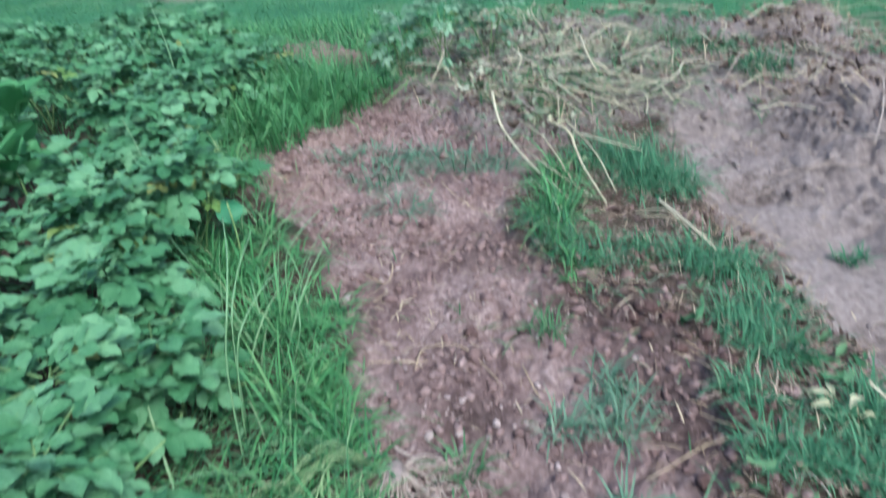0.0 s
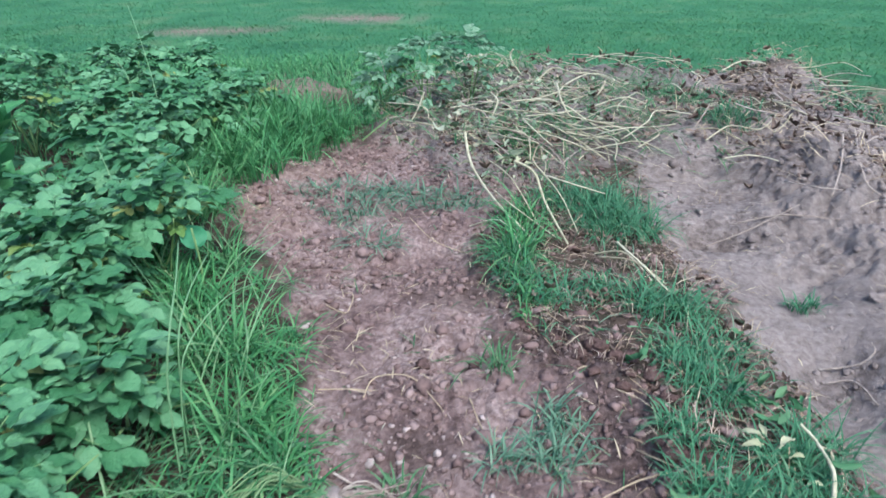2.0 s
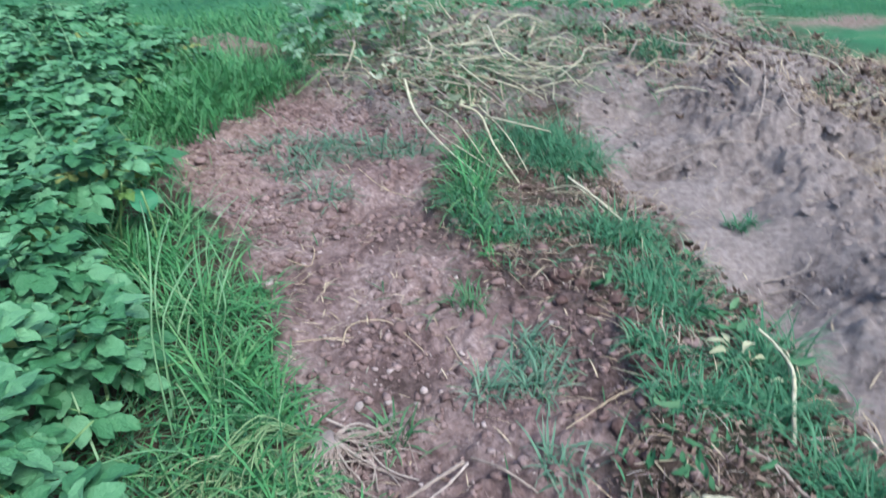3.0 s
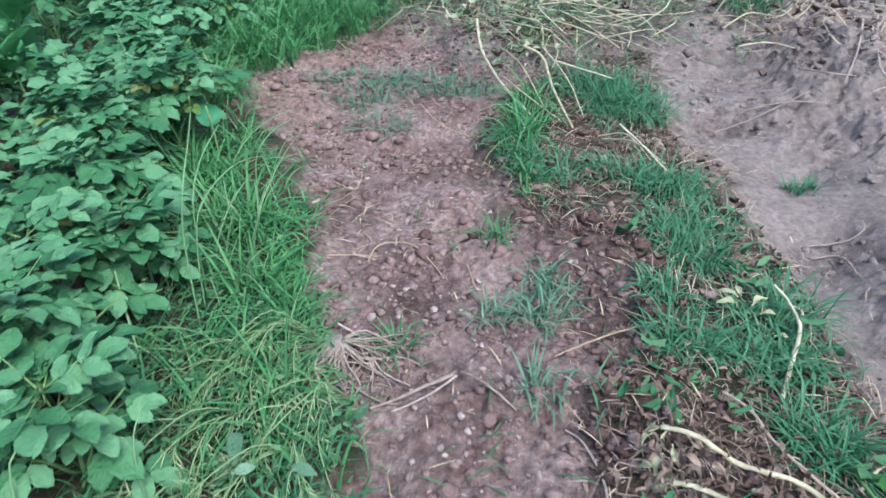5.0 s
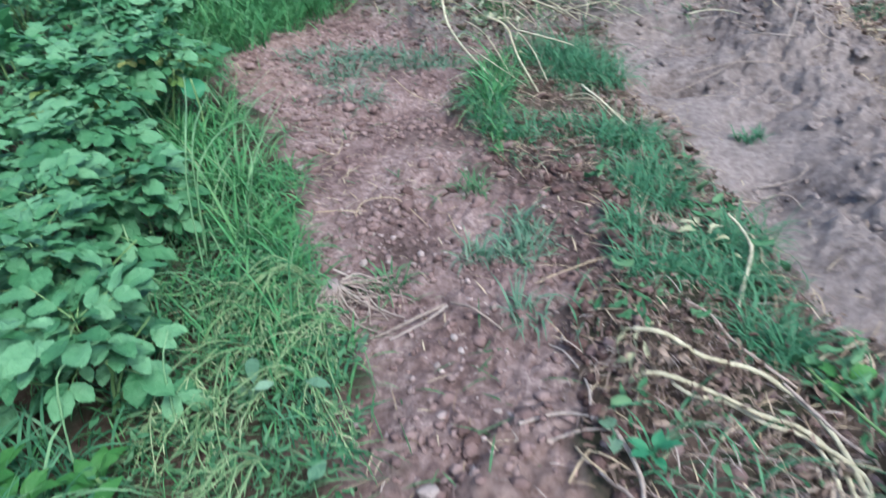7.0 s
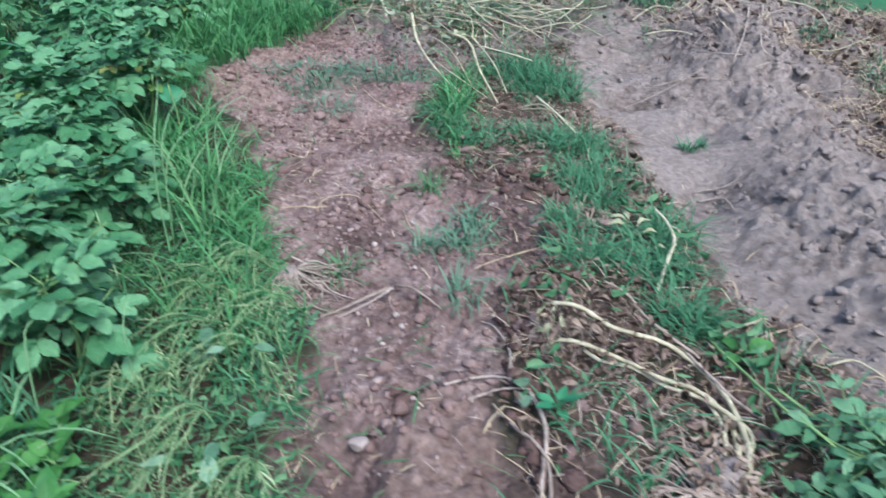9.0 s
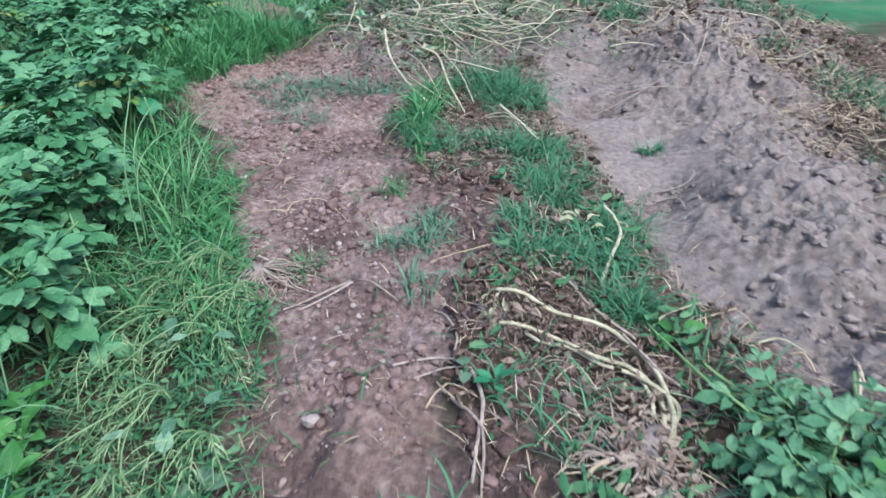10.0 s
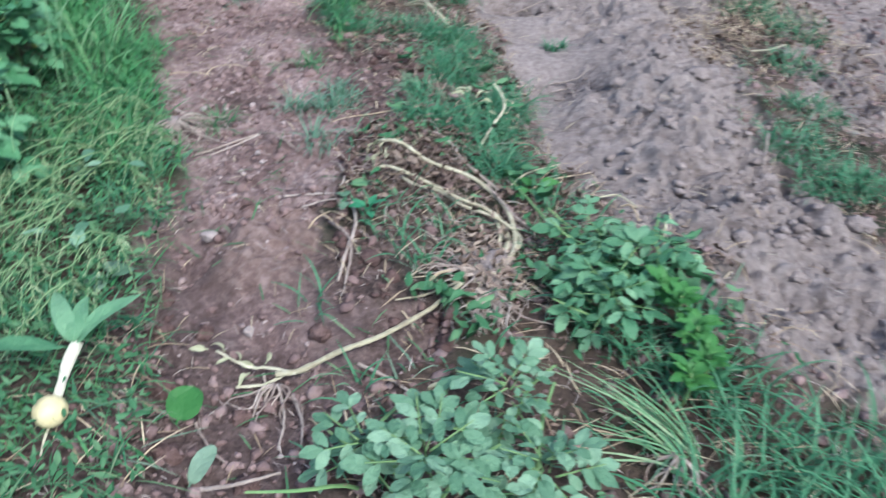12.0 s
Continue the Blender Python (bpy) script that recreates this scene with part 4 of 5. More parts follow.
stalk("pale", [(0.63, 0.94, 0.07), (0.69, 0.94, 0.07), (0.82, 0.92, 0.05), (0.88, 0.89, 0.05), (0.97, 0.88, 0.04), (1.02, 0.83, 0.03), (1.03, 0.72, 0.03), (0.99, 0.60, 0.025), (0.93, 0.52, 0.02)], 0.007, 0.009)
stalk("pale", [(0.70, 0.95, 0.04), (0.74, 0.92, 0.04), (0.82, 0.92, 0.04), (0.89, 0.89, 0.03), (0.99, 0.86, 0.025), (1.01, 0.75, 0.025), (0.97, 0.63, 0.02), (0.92, 0.55, 0.02)], 0.006, 0.0075)
stalk("grey", [(0.78, 1.23, 0.08), (0.84, 1.19, 0.08), (0.88, 1.14, 0.06), (0.94, 1.08, 0.05), (1.01, 1.01, 0.04)], 0.005, 0.006)
stalk("grey", [(0.97, 1.00, 0.06), (1.01, 0.94, 0.05), (1.06, 0.86, 0.04), (1.11, 0.81, 0.03)], 0.006, 0.006)
stalk("pale", [(0.99, 0.85, 0.04), (1.07, 0.76, 0.03), (1.03, 0.67, 0.02), (0.94, 0.57, 0.02)], 0.008, 0.007)
stalk("green", [(1.05, 1.08, 0.05), (1.14, 0.80, 0.08), (1.18, 0.71, 0.09), (1.27, 0.62, 0.08), (1.38, 0.56, 0.05)], 0.006, 0.004)
stalk("green", [(1.13, 0.82, 0.06), (1.14, 0.74, 0.07), (1.26, 0.73, 0.06)], 0.005, 0.004)
stalk("green", [(1.12, 0.77, 0.05), (1.24, 0.65, 0.07), (1.34, 0.48, 0.08), (1.44, 0.41, 0.05)], 0.005, 0.003)
stalk("pale", [(0.47, 0.17, 0.03), (0.53, 0.18, 0.03), (0.62, 0.22, 0.04), (0.71, 0.28, 0.05), (0.82, 0.39, 0.05), (0.90, 0.49, 0.03)], 0.01, 0.008)
stalk("pale", [(0.52, 0.17, 0.03), (0.45, 0.19, 0.03), (0.40, 0.19, 0.03), (0.32, 0.22, 0.03)], 0.006, 0.004)
stalk("pale", [(0.50, 0.19, 0.02), (0.45, 0.15, 0.02), (0.39, 0.13, 0.02)], 0.006, 0.004)
stalk("grey", [(0.44, 0.18, 0.02), (0.46, 0.12, 0.02), (0.46, 0.09, 0.01)], 0.005, 0.003)
stalk("pale", [(0.95, 1.31, 0.02), (0.99, 1.41, 0.05), (1.04, 1.54, 0.08), (1.03, 1.64, 0.10), (1.00, 1.68, 0.12)], 0.0075, 0.005)
stalk("pale", [(1.05, 1.56, 0.05), (1.08, 1.65, 0.06), (1.05, 1.66, 0.07)], 0.006, 0.004)
stalk("grey", [(1.30, 2.28, 0.01), (1.42, 2.27, 0.02), (1.47, 2.28, 0.03), (1.48, 2.33, 0.03)], 0.005, 0.004)
stalk("grey", [(1.31, 2.22, 0.01), (1.39, 2.20, 0.01), (1.39, 2.04, 0.01)], 0.005, 0.004)
stalk("grey", [(1.13, 3.24, 0.06), (1.31, 3.25, 0.06), (1.53, 3.29, 0.05)], 0.006, 0.004)
stalk("grey", [(1.25, 3.30, 0.05), (1.47, 3.29, 0.06), (1.70, 3.24, 0.04)], 0.006, 0.004)
stalk("grey", [(1.55, 3.58, 0.04), (1.62, 3.37, 0.03), (1.74, 3.37, 0.02)], 0.006, 0.004)
stalk("grey", [(0.14, 1.31, 0.03), (0.08, 1.27, 0.02), (0.01, 1.23, 0.02), (-0.06, 1.20, 0.01)], 0.008, 0.005)
stalk("grey", [(0.16, 1.32, 0.03), (0.23, 1.25, 0.03), (0.31, 1.21, 0.01)], 0.006, 0.004)
stalk("grey", [(-0.22, 1.48, 0.03), (-0.14, 1.44, 0.02), (-0.06, 1.33, 0.02), (0.03, 1.28, 0.01)], 0.005, 0.003)
stalk("grey", [(-0.20, 1.42, 0.03), (-0.15, 1.30, 0.02), (-0.05, 1.23, 0.01), (0.01, 1.21, 0.01)], 0.005, 0.003)
stalk("grey", [(-0.16, 1.45, 0.03), (-0.10, 1.39, 0.02), (-0.07, 1.26, 0.01)], 0.004, 0.003)
stalk("grey", [(-0.23, 1.42, 0.03), (-0.22, 1.27, 0.03), (-0.16, 1.22, 0.02)], 0.004, 0.003)
stalk("straw", [(-0.36, 1.83, 0.01), (-0.27, 1.83, 0.01), (-0.18, 1.84, 0.01)], 0.003, 0.002)
stalk("straw", [(-0.21, 1.80, 0.01), (-0.19, 1.89, 0.02), (-0.08, 1.89, 0.02), (0.01, 1.81, 0.01), (0.05, 1.74, 0.01)], 0.0035, 0.002)
stalk("straw", [(0.11, 1.85, 0.01), (0.17, 1.69, 0.01), (0.24, 1.70, 0.01)], 0.003, 0.002)
stalk("straw", [(-0.27, 3.11, 0.02), (-0.14, 2.93, 0.02), (-0.00, 2.87, 0.01)], 0.003, 0.002)
stalk("straw", [(-0.47, 2.33, 0.02), (-0.38, 2.28, 0.03), (-0.38, 2.40, 0.03), (-0.42, 2.43, 0.02)], 0.003, 0.002)
stalk("straw", [(0.64, 1.53, 0.03), (0.56, 1.50, 0.03), (0.46, 1.41, 0.03), (0.40, 1.37, 0.01)], 0.004, 0.002)
stalk("straw", [(0.58, 1.64, 0.02), (0.64, 1.54, 0.05), (0.72, 1.50, 0.02)], 0.003, 0.002)
stalk("grey", [(0.35, 0.83, 0.01), (0.45, 0.88, 0.02), (0.54, 0.83, 0.03)], 0.005, 0.004)
stalk("grey", [(0.51, 0.84, 0.02), (0.51, 0.88, 0.02), (0.51, 0.98, 0.02), (0.47, 1.11, 0.01), (0.43, 1.16, 0.01)], 0.005, 0.003)
stalk("straw", [(0.47, 0.78, 0.01), (0.50, 0.72, 0.02), (0.54, 0.69, 0.01)], 0.004, 0.003)
stalk("straw", [(0.45, 0.69, 0.01), (0.47, 0.72, 0.02), (0.50, 0.77, 0.01)], 0.004, 0.003)
stalk("pale", [(2.14, 3.51, 0.05), (2.33, 3.63, 0.05), (2.52, 3.69, 0.05)], 0.007, 0.004)
stalk("pale", [(2.34, 2.57, 0.02), (2.43, 2.58, 0.03), (2.58, 2.70, 0.02)], 0.007, 0.004)
stalk("pale", [(1.49, 0.78, 0.08), (1.49, 0.74, 0.04), (1.49, 0.71, 0.01)], 0.006, 0.005)
stalk("straw", [(1.40, 0.95, 0.02), (1.43, 0.93, 0.03), (1.45, 0.89, 0.01)], 0.005, 0.004)
stalk("grey", [(2.06, 1.52, 0.06), (1.97, 1.29, 0.03), (1.97, 1.25, 0.01)], 0.005, 0.004)
stalk("grey", [(0.37, -0.14, 0.01), (0.46, -0.14, 0.03), (0.55, -0.11, 0.04)], 0.008, 0.004)
stalk("grey", [(0.21, 0.06, 0.01), (0.26, 0.03, 0.02), (0.30, 0.02, 0.01)], 0.006, 0.004)
stalk("grey", [(0.33, 0.02, 0.01), (0.38, -0.04, 0.02), (0.42, -0.07, 0.01)], 0.005, 0.003)
stalk("grey", [(0.52, 0.12, 0.02), (0.56, 0.04, 0.02), (0.57, -0.02, 0.01)], 0.006, 0.003)
stalk("grey", [(0.49, 0.13, 0.02), (0.52, 0.04, 0.02), (0.52, -0.03, 0.01)], 0.005, 0.003)
stalk("grey", [(0.66, 0.21, 0.01), (0.72, 0.18, 0.02), (0.79, 0.12, 0.01)], 0.007, 0.005)
stalk("pale", [(0.83, 0.13, 0.01), (0.85, 0.14, 0.02), (0.89, 0.16, 0.01)], 0.006, 0.005)
stalk("grey", [(0.93, 0.52, 0.02), (0.94, 0.42, 0.02), (0.95, 0.33, 0.01)], 0.006, 0.003)
stalk("grey", [(0.97, 0.52, 0.02), (0.99, 0.42, 0.02), (1.01, 0.36, 0.01)], 0.006, 0.003)
stalk("grey", [(0.98, 0.50, 0.02), (1.05, 0.41, 0.02), (1.14, 0.39, 0.01)], 0.005, 0.003)
stalk("grey", [(0.52, 0.69, 0.02), (0.59, 0.59, 0.03), (0.59, 0.43, 0.01)], 0.006, 0.004)
stalk("pale", [(0.89, 0.49, 0.03), (0.80, 0.43, 0.03), (0.73, 0.40, 0.02)], 0.005, 0.003)
stalk("grey", [(0.15, 1.30, 0.02), (0.09, 1.23, 0.03), (-0.00, 1.18, 0.02)], 0.005, 0.003)
stalk("straw", [(1.11, 1.05, 0.02), (1.19, 1.11, 0.03), (1.34, 1.20, 0.03)], 0.005, 0.003)
stalk("pale", [(1.05, 1.06, 0.03), (1.11, 1.12, 0.05), (1.22, 1.16, 0.06)], 0.005, 0.003)
stalk("pale", [(1.31, 0.99, 0.02), (1.40, 1.02, 0.02), (1.46, 0.97, 0.01)], 0.005, 0.003)
stalk("grey", [(0.48, 0.76, 0.01), (0.54, 0.67, 0.02), (0.60, 0.62, 0.01)], 0.005, 0.003)
stalk("grey", [(0.41, 0.79, 0.01), (0.49, 0.81, 0.02), (0.56, 0.80, 0.03)], 0.005, 0.003)
stalk("grey", [(0.56, 0.80, 0.02), (0.59, 0.68, 0.03), (0.58, 0.56, 0.02), (0.57, 0.47, 0.01)], 0.007, 0.005)
stalk("straw", [(0.81, 0.48, 0.02), (0.84, 0.51, 0.03), (0.88, 0.55, 0.02)], 0.007, 0.005)
stalk("green", [(-0.74, 4.80, 0.12), (-0.49, 4.67, 0.20), (-0.23, 4.51, 0.24)], 0.008, 0.005)
stalk("green", [(-0.75, 4.24, 0.05), (-0.62, 4.30, 0.10), (-0.56, 4.41, 0.10)], 0.008, 0.005)
stalk("pale", [(-0.38, 4.46, 0.20), (-0.44, 4.44, 0.10), (-0.49, 4.40, 0.05)], 0.009, 0.007)
stalk("grey", [(-0.59, 4.33, 0.12), (-0.51, 4.41, 0.10), (-0.45, 4.34, 0.05)], 0.007, 0.005)
stalk("pale", [(0.10, 4.27, 0.15), (0.32, 4.16, 0.18), (0.52, 4.21, 0.10)], 0.007, 0.005)
stalk("pale", [(0.17, 4.30, 0.20), (0.35, 4.30, 0.22), (0.48, 4.21, 0.18), (0.65, 4.16, 0.10), (0.81, 4.15, 0.05)], 0.008, 0.006)
stalk("pale", [(0.36, 4.16, 0.12), (0.51, 3.98, 0.12), (0.70, 3.84, 0.06)], 0.007, 0.005)
stalk("pale", [(0.29, 4.06, 0.10), (0.48, 3.96, 0.10), (0.66, 3.88, 0.06)], 0.007, 0.005)
stalk("pale", [(0.49, 3.97, 0.14), (0.67, 3.98, 0.14), (0.85, 4.15, 0.08)], 0.007, 0.005)
stalk("pale", [(0.61, 4.12, 0.14), (0.74, 4.10, 0.14), (0.83, 4.15, 0.08)], 0.007, 0.005)
stalk("pale", [(0.44, 4.50, 0.25), (0.46, 4.21, 0.22), (0.51, 4.14, 0.15)], 0.008, 0.006)
stalk("pale", [(0.32, 4.52, 0.25), (0.42, 4.61, 0.30), (0.54, 4.52, 0.30), (0.63, 4.55, 0.28)], 0.008, 0.006)
stalk("pale", [(0.49, 4.45, 0.25), (0.63, 4.56, 0.27), (0.79, 4.93, 0.20)], 0.007, 0.005)
stalk("pale", [(0.74, 4.56, 0.22), (0.70, 4.47, 0.18), (0.67, 4.50, 0.14)], 0.009, 0.007)
stalk("pale", [(0.17, 4.56, 0.42), (0.15, 4.57, 0.36), (0.23, 4.60, 0.25)], 0.007, 0.005)
stalk("grey", [(-0.88, 5.22, 0.35), (-0.78, 5.13, 0.32), (-0.70, 4.86, 0.20)], 0.006, 0.005)
stalk("grey", [(0.08, 4.41, 0.22), (0.25, 4.49, 0.24), (0.39, 4.48, 0.22)], 0.006, 0.005)
stalk("pale", [(0.04, 4.40, 0.22), (0.09, 4.24, 0.20), (0.06, 4.19, 0.12)], 0.007, 0.005)
stalk("grey", [(1.52, 4.92, 0.12), (1.61, 4.84, 0.12), (1.76, 4.99, 0.10)], 0.007, 0.005)
stalk("pale", [(1.55, 5.02, 0.20), (1.72, 5.18, 0.20), (1.88, 5.19, 0.18)], 0.007, 0.005)
stalk("pale", [(1.23, 4.15, 0.06), (1.35, 4.11, 0.07), (1.48, 4.01, 0.05)], 0.006, 0.005)
stalk("pale", [(1.26, 4.04, 0.05), (1.40, 4.12, 0.08), (1.55, 4.07, 0.08), (1.66, 4.18, 0.08)], 0.006, 0.004)
stalk("grey", [(1.33, 4.34, 0.10), (1.26, 4.24, 0.06), (1.23, 4.21, 0.04)], 0.006, 0.004)
stalk("grey", [(1.46, 4.28, 0.12), (1.55, 4.21, 0.10), (1.68, 4.23, 0.06)], 0.006, 0.004)
stalk("grey", [(1.67, 4.26, 0.16), (1.77, 4.23, 0.12), (1.83, 4.10, 0.06)], 0.008, 0.006)
stalk("pale", [(1.61, 4.02, 0.05), (1.68, 4.09, 0.08), (1.73, 4.14, 0.10)], 0.006, 0.004)
stalk("grey", [(1.69, 4.37, 0.15), (1.70, 4.24, 0.14), (1.66, 4.28, 0.10)], 0.007, 0.005)
stalk("grey", [(2.00, 3.97, 0.08), (1.84, 3.41, 0.06), (1.90, 3.35, 0.04)], 0.007, 0.005)
stalk("grey", [(1.85, 3.75, 0.08), (1.79, 3.56, 0.06), (1.70, 3.37, 0.02)], 0.006, 0.004)
stalk("grey", [(1.92, 3.65, 0.08), (2.11, 3.91, 0.08), (2.17, 3.90, 0.06)], 0.006, 0.004)
stalk("grey", [(1.98, 4.92, 0.14), (2.10, 4.98, 0.16), (2.25, 5.22, 0.16)], 0.006, 0.004)
stalk("grey", [(2.00, 4.36, 0.08), (2.09, 4.36, 0.10), (2.17, 4.38, 0.08)], 0.006, 0.004)


def root_clump(x, y, n, L, heading, spread, label):
    """Wiry roots fanning from the foot of a pulled plant."""
    z = ground_at(x, y)
    root = tagged(new("root_clump"), label, "roots", "root clumps")
    root.location = (x, y, z)
    for k in range(n):
        a = radians(heading) + RNG.uniform(-spread, spread)
        l = L * RNG.uniform(0.5, 1.1)
        pts = [(0.01 * math.cos(a), 0.01 * math.sin(a), 0.03)]
        for f in (0.4, 0.75, 1.0):
            b = a + RNG.uniform(-0.35, 0.35)
            q = (l * f * math.cos(b), l * f * math.sin(b))
            pts.append((*q, ground_at(x + q[0], y + q[1]) - z + 0.03 * (1 - f) + RNG.uniform(0.002, 0.02)))
        part("root", tube("root", pts, 0.0038, 0.0012, GREY_STALK, 9), root)


root_clump(0.95, 0.55, 44, 0.17, 250, 1.9, "pale knot of wiry roots by the path")
root_clump(0.92, 0.55, 12, 0.14, 60, 1.5, "pale knot of wiry roots by the path")
root_clump(0.97, 0.64, 40, 0.13, 200, 2.6, "pale knot of wiry roots by the path")
root_clump(0.98, 0.48, 26, 0.16, 265, 0.9, "pale knot of wiry roots by the path")
root_clump(0.62, 1.05, 14, 0.12, 230, 1.4, "brown shrivelled roots of the pulled haulm")
root_clump(-0.2, 1.42, 46, 0.24, 300, 1.5, "grey grass roots spread over reddish soil")
root_clump(1.37, 0.0, 14, 0.12, 240, 1.3, "pale grass roots beside the tall tuft")
root_clump(0.48, 0.15, 10, 0.14, 270, 0.9, "dry roots hanging from the long stalk")

for points, r in (([(0.08, 3.45, 0.2), (0.2, 3.2, 0.16), (0.32, 2.95, 0.06)], 0.005), ([(0.3, 3.3, 0.22), (0.42, 3.1, 0.14), (0.5, 2.9, 0.04)], 0.005), ([(0.36, 3.16, 0.2), (0.52, 3.06, 0.2), (0.62, 3.1, 0.16)], 0.005),
                  ([(0.02, 3.0, 0.06), (0.16, 2.9, 0.08), (0.28, 2.74, 0.02)], 0.004), ([(0.12, 3.2, 0.1), (0.22, 3.0, 0.1), (0.4, 2.86, 0.04)], 0.004), ([(0.55, 2.72, 0.05), (0.66, 2.66, 0.09), (0.75, 2.52, 0.05)], 0.004)):
    stalk("pale", points, r, r * 0.7)

LOOSE = []
for k in range(8):
    L = RNG.uniform(0.3, 0.6)
    LOOSE.append(tube("withered_stalk", [(-L / 2, 0, 0.0), (-L / 5, RNG.uniform(-0.08, 0.08), RNG.uniform(0.01, 0.06)), (L / 5, RNG.uniform(-0.08, 0.08), RNG.uniform(0.01, 0.06)), (L / 2, RNG.uniform(-0.1, 0.1), 0)],
                      0.005, 0.003, STALK if k % 4 else GREY_STALK, 16, wobble=0.0008))
n_loose = 0
while n_loose < 150:
    x, y = RNG.uniform(-0.6, 2.5), RNG.uniform(3.6, 6.0)
    if heap(np.array([x]), np.array([y]))[0] > 0.6 and RNG.random() < (0.9 if x < 1.0 else 0.16):
        ob = tagged(new("withered_stalk", LOOSE[n_loose % 8]), "pale withered stalk tangled in the haulm heap", "stalk", "stalks of the heap")
        ob.matrix_basis = pose(x, y, ground_at(x, y) + RNG.uniform(0.01, 0.11), RNG.uniform(-10, 10), RNG.uniform(-14, 14), RNG.normal() * 14 + 150 * (vnoise(np.array([x]), np.array([y]), 1.6, 3)[0] - 0.5) - 18)
        n_loose += 1


# ---- tufts ----
BLADES = {}


def blade_set(mat):
    """Eight single blades one metre long, rooted at the origin."""
    if mat not in BLADES:
        BLADES[mat] = []
        for k in range(8):
            bend, n, w = 0.5 + 0.22 * k, 6, 0.05
            V, p = [], np.array([0.0, 0.0, -0.03])
            for i in range(n + 1):
                f = i / n
                half = w * 0.5 * (1 - f ** 2.2) + 0.002
                V += [(p[0], -half, p[2] + 0.3 * half), (p[0], 0, p[2]), (p[0], half, p[2] + 0.3 * half)]
                p = p + np.array([math.sin(bend * f * 1.5), 0, math.cos(bend * f * 1.5)]) / n
            i = np.arange(3 * (n + 1)).reshape(n + 1, 3)
            BLADES[mat].append(raw_mesh("blade", V, np.stack([i[:-1, :-1], i[:-1, 1:], i[1:, 1:], i[1:, :-1]], -1).reshape(-1, 4), mat))
    return BLADES[mat]


def tuft(x, y, r=0.09, tall=0.13, n=110, mat=ROW_GRASS, wide=0.006, lean=0.5, label="green grass tuft standing in dug soil", group="grass tufts", droop=0.9, single=14):
    """Single blades over a dense growth of shorter ones."""
    root = tagged(new("grass_tuft"), label, "grass tuft", group)
    z = ground_at(x, y)
    root.location = (x, y, z)
    a, d = RNG.uniform(0, 6.28, n), r * np.sqrt(RNG.random(n))
    low = blades("grass_base", x + d * np.cos(a), y + d * np.sin(a), tall * 0.95, wide, lean, mat, "", "", droop, 0.0, 5, None, math.pi, "stuff", "")
    low.parent = root
    low.matrix_parent_inverse = Matrix.Translation((-x, -y, -z))
    for k in range(single):
        a, d, l = RNG.uniform(0, 6.28), r * math.sqrt(RNG.random()), tall * RNG.uniform(0.7, 1.3)
        px, py = d * math.cos(a), d * math.sin(a)
        part("blade", blade_set(mat)[k % 8], root, "", pose(px, py, ground_at(x + px, y + py) - z, RNG.uniform(-12, 12), lean * RNG.uniform(5, 45), math.degrees(a) + RNG.uniform(-60, 60)) @ Matrix.Diagonal((l, wide * 22, l, 1)))
    return root


for x, y, r, h in ((0.49, 3.33, 0.13, 0.2), (0.69, 3.25, 0.14, 0.25), (0.62, 3.05, 0.12, 0.2), (0.78, 3.1, 0.1, 0.2), (0.25, 2.56, 0.08, 0.13), (0.37, 2.43, 0.09, 0.13), (0.2, 2.7, 0.08, 0.12), (0.55, 2.49, 0.06, 0.11),
                   (0.73, 2.41, 0.1, 0.14), (0.86, 2.39, 0.1, 0.14), (0.79, 2.06, 0.09, 0.13), (0.83, 1.92, 0.09, 0.13), (0.70, 1.69, 0.06, 0.1), (0.72, 1.46, 0.08, 0.12), (0.96, 1.62, 0.08, 0.13),
                   (1.07, 1.7, 0.09, 0.15), (0.93, 1.43, 0.07, 0.12), (1.0, 1.22, 0.07, 0.14), (1.04, 1.14, 0.06, 0.14), (0.81, 1.46, 0.06, 0.1), (1.02, 1.46, 0.08, 0.12), (0.91, 2.15, 0.08, 0.12)):
    tuft(x, y, r, h * 1.15, int(1700 * r), lean=0.65, wide=0.005, droop=1.3)
for x, y in ((0.32, 1.64), (0.36, 1.58), (0.38, 1.27), (0.36, 1.80), (0.18, 2.03), (-0.05, 1.43), (0.22, 1.58), (0.4, 1.72)):
    tuft(x, y, 0.06, 0.11, 34, WILTED if x < 0.2 else TEAL_GRASS, 0.006, 0.8, "sparse bluish grass tuft on reddish soil", "sparse tufts on the path")
for x, y in ((-0.82, 3.42), (-0.65, 3.46), (-0.5, 3.42), (-0.36, 3.4), (-0.13, 3.36), (-0.02, 3.38), (-0.5, 3.27), (-0.4, 2.9), (-0.59, 3.2), (-0.25, 3.38)):
    tuft(x, y, 0.12, 0.13, 60, TEAL_GRASS, 0.006, 1.1, "flattened bluish grass on reddish soil", "flattened grass on the path")
for x, y in ((0.83, 0.73), (0.87, 0.79), (0.63, 0.75), (0.76, 0.6), (0.81, 0.54), (0.7, 0.88), (0.69, 0.70), (0.98, 1.15), (1.05, 1.32), (0.66, 0.13), (0.52, 0.38), (1.17, 0.92), (1.3, 0.85)):
    tuft(x, y, 0.05, 0.13, 5, ROW_GRASS, 0.006, 0.6, single=6)
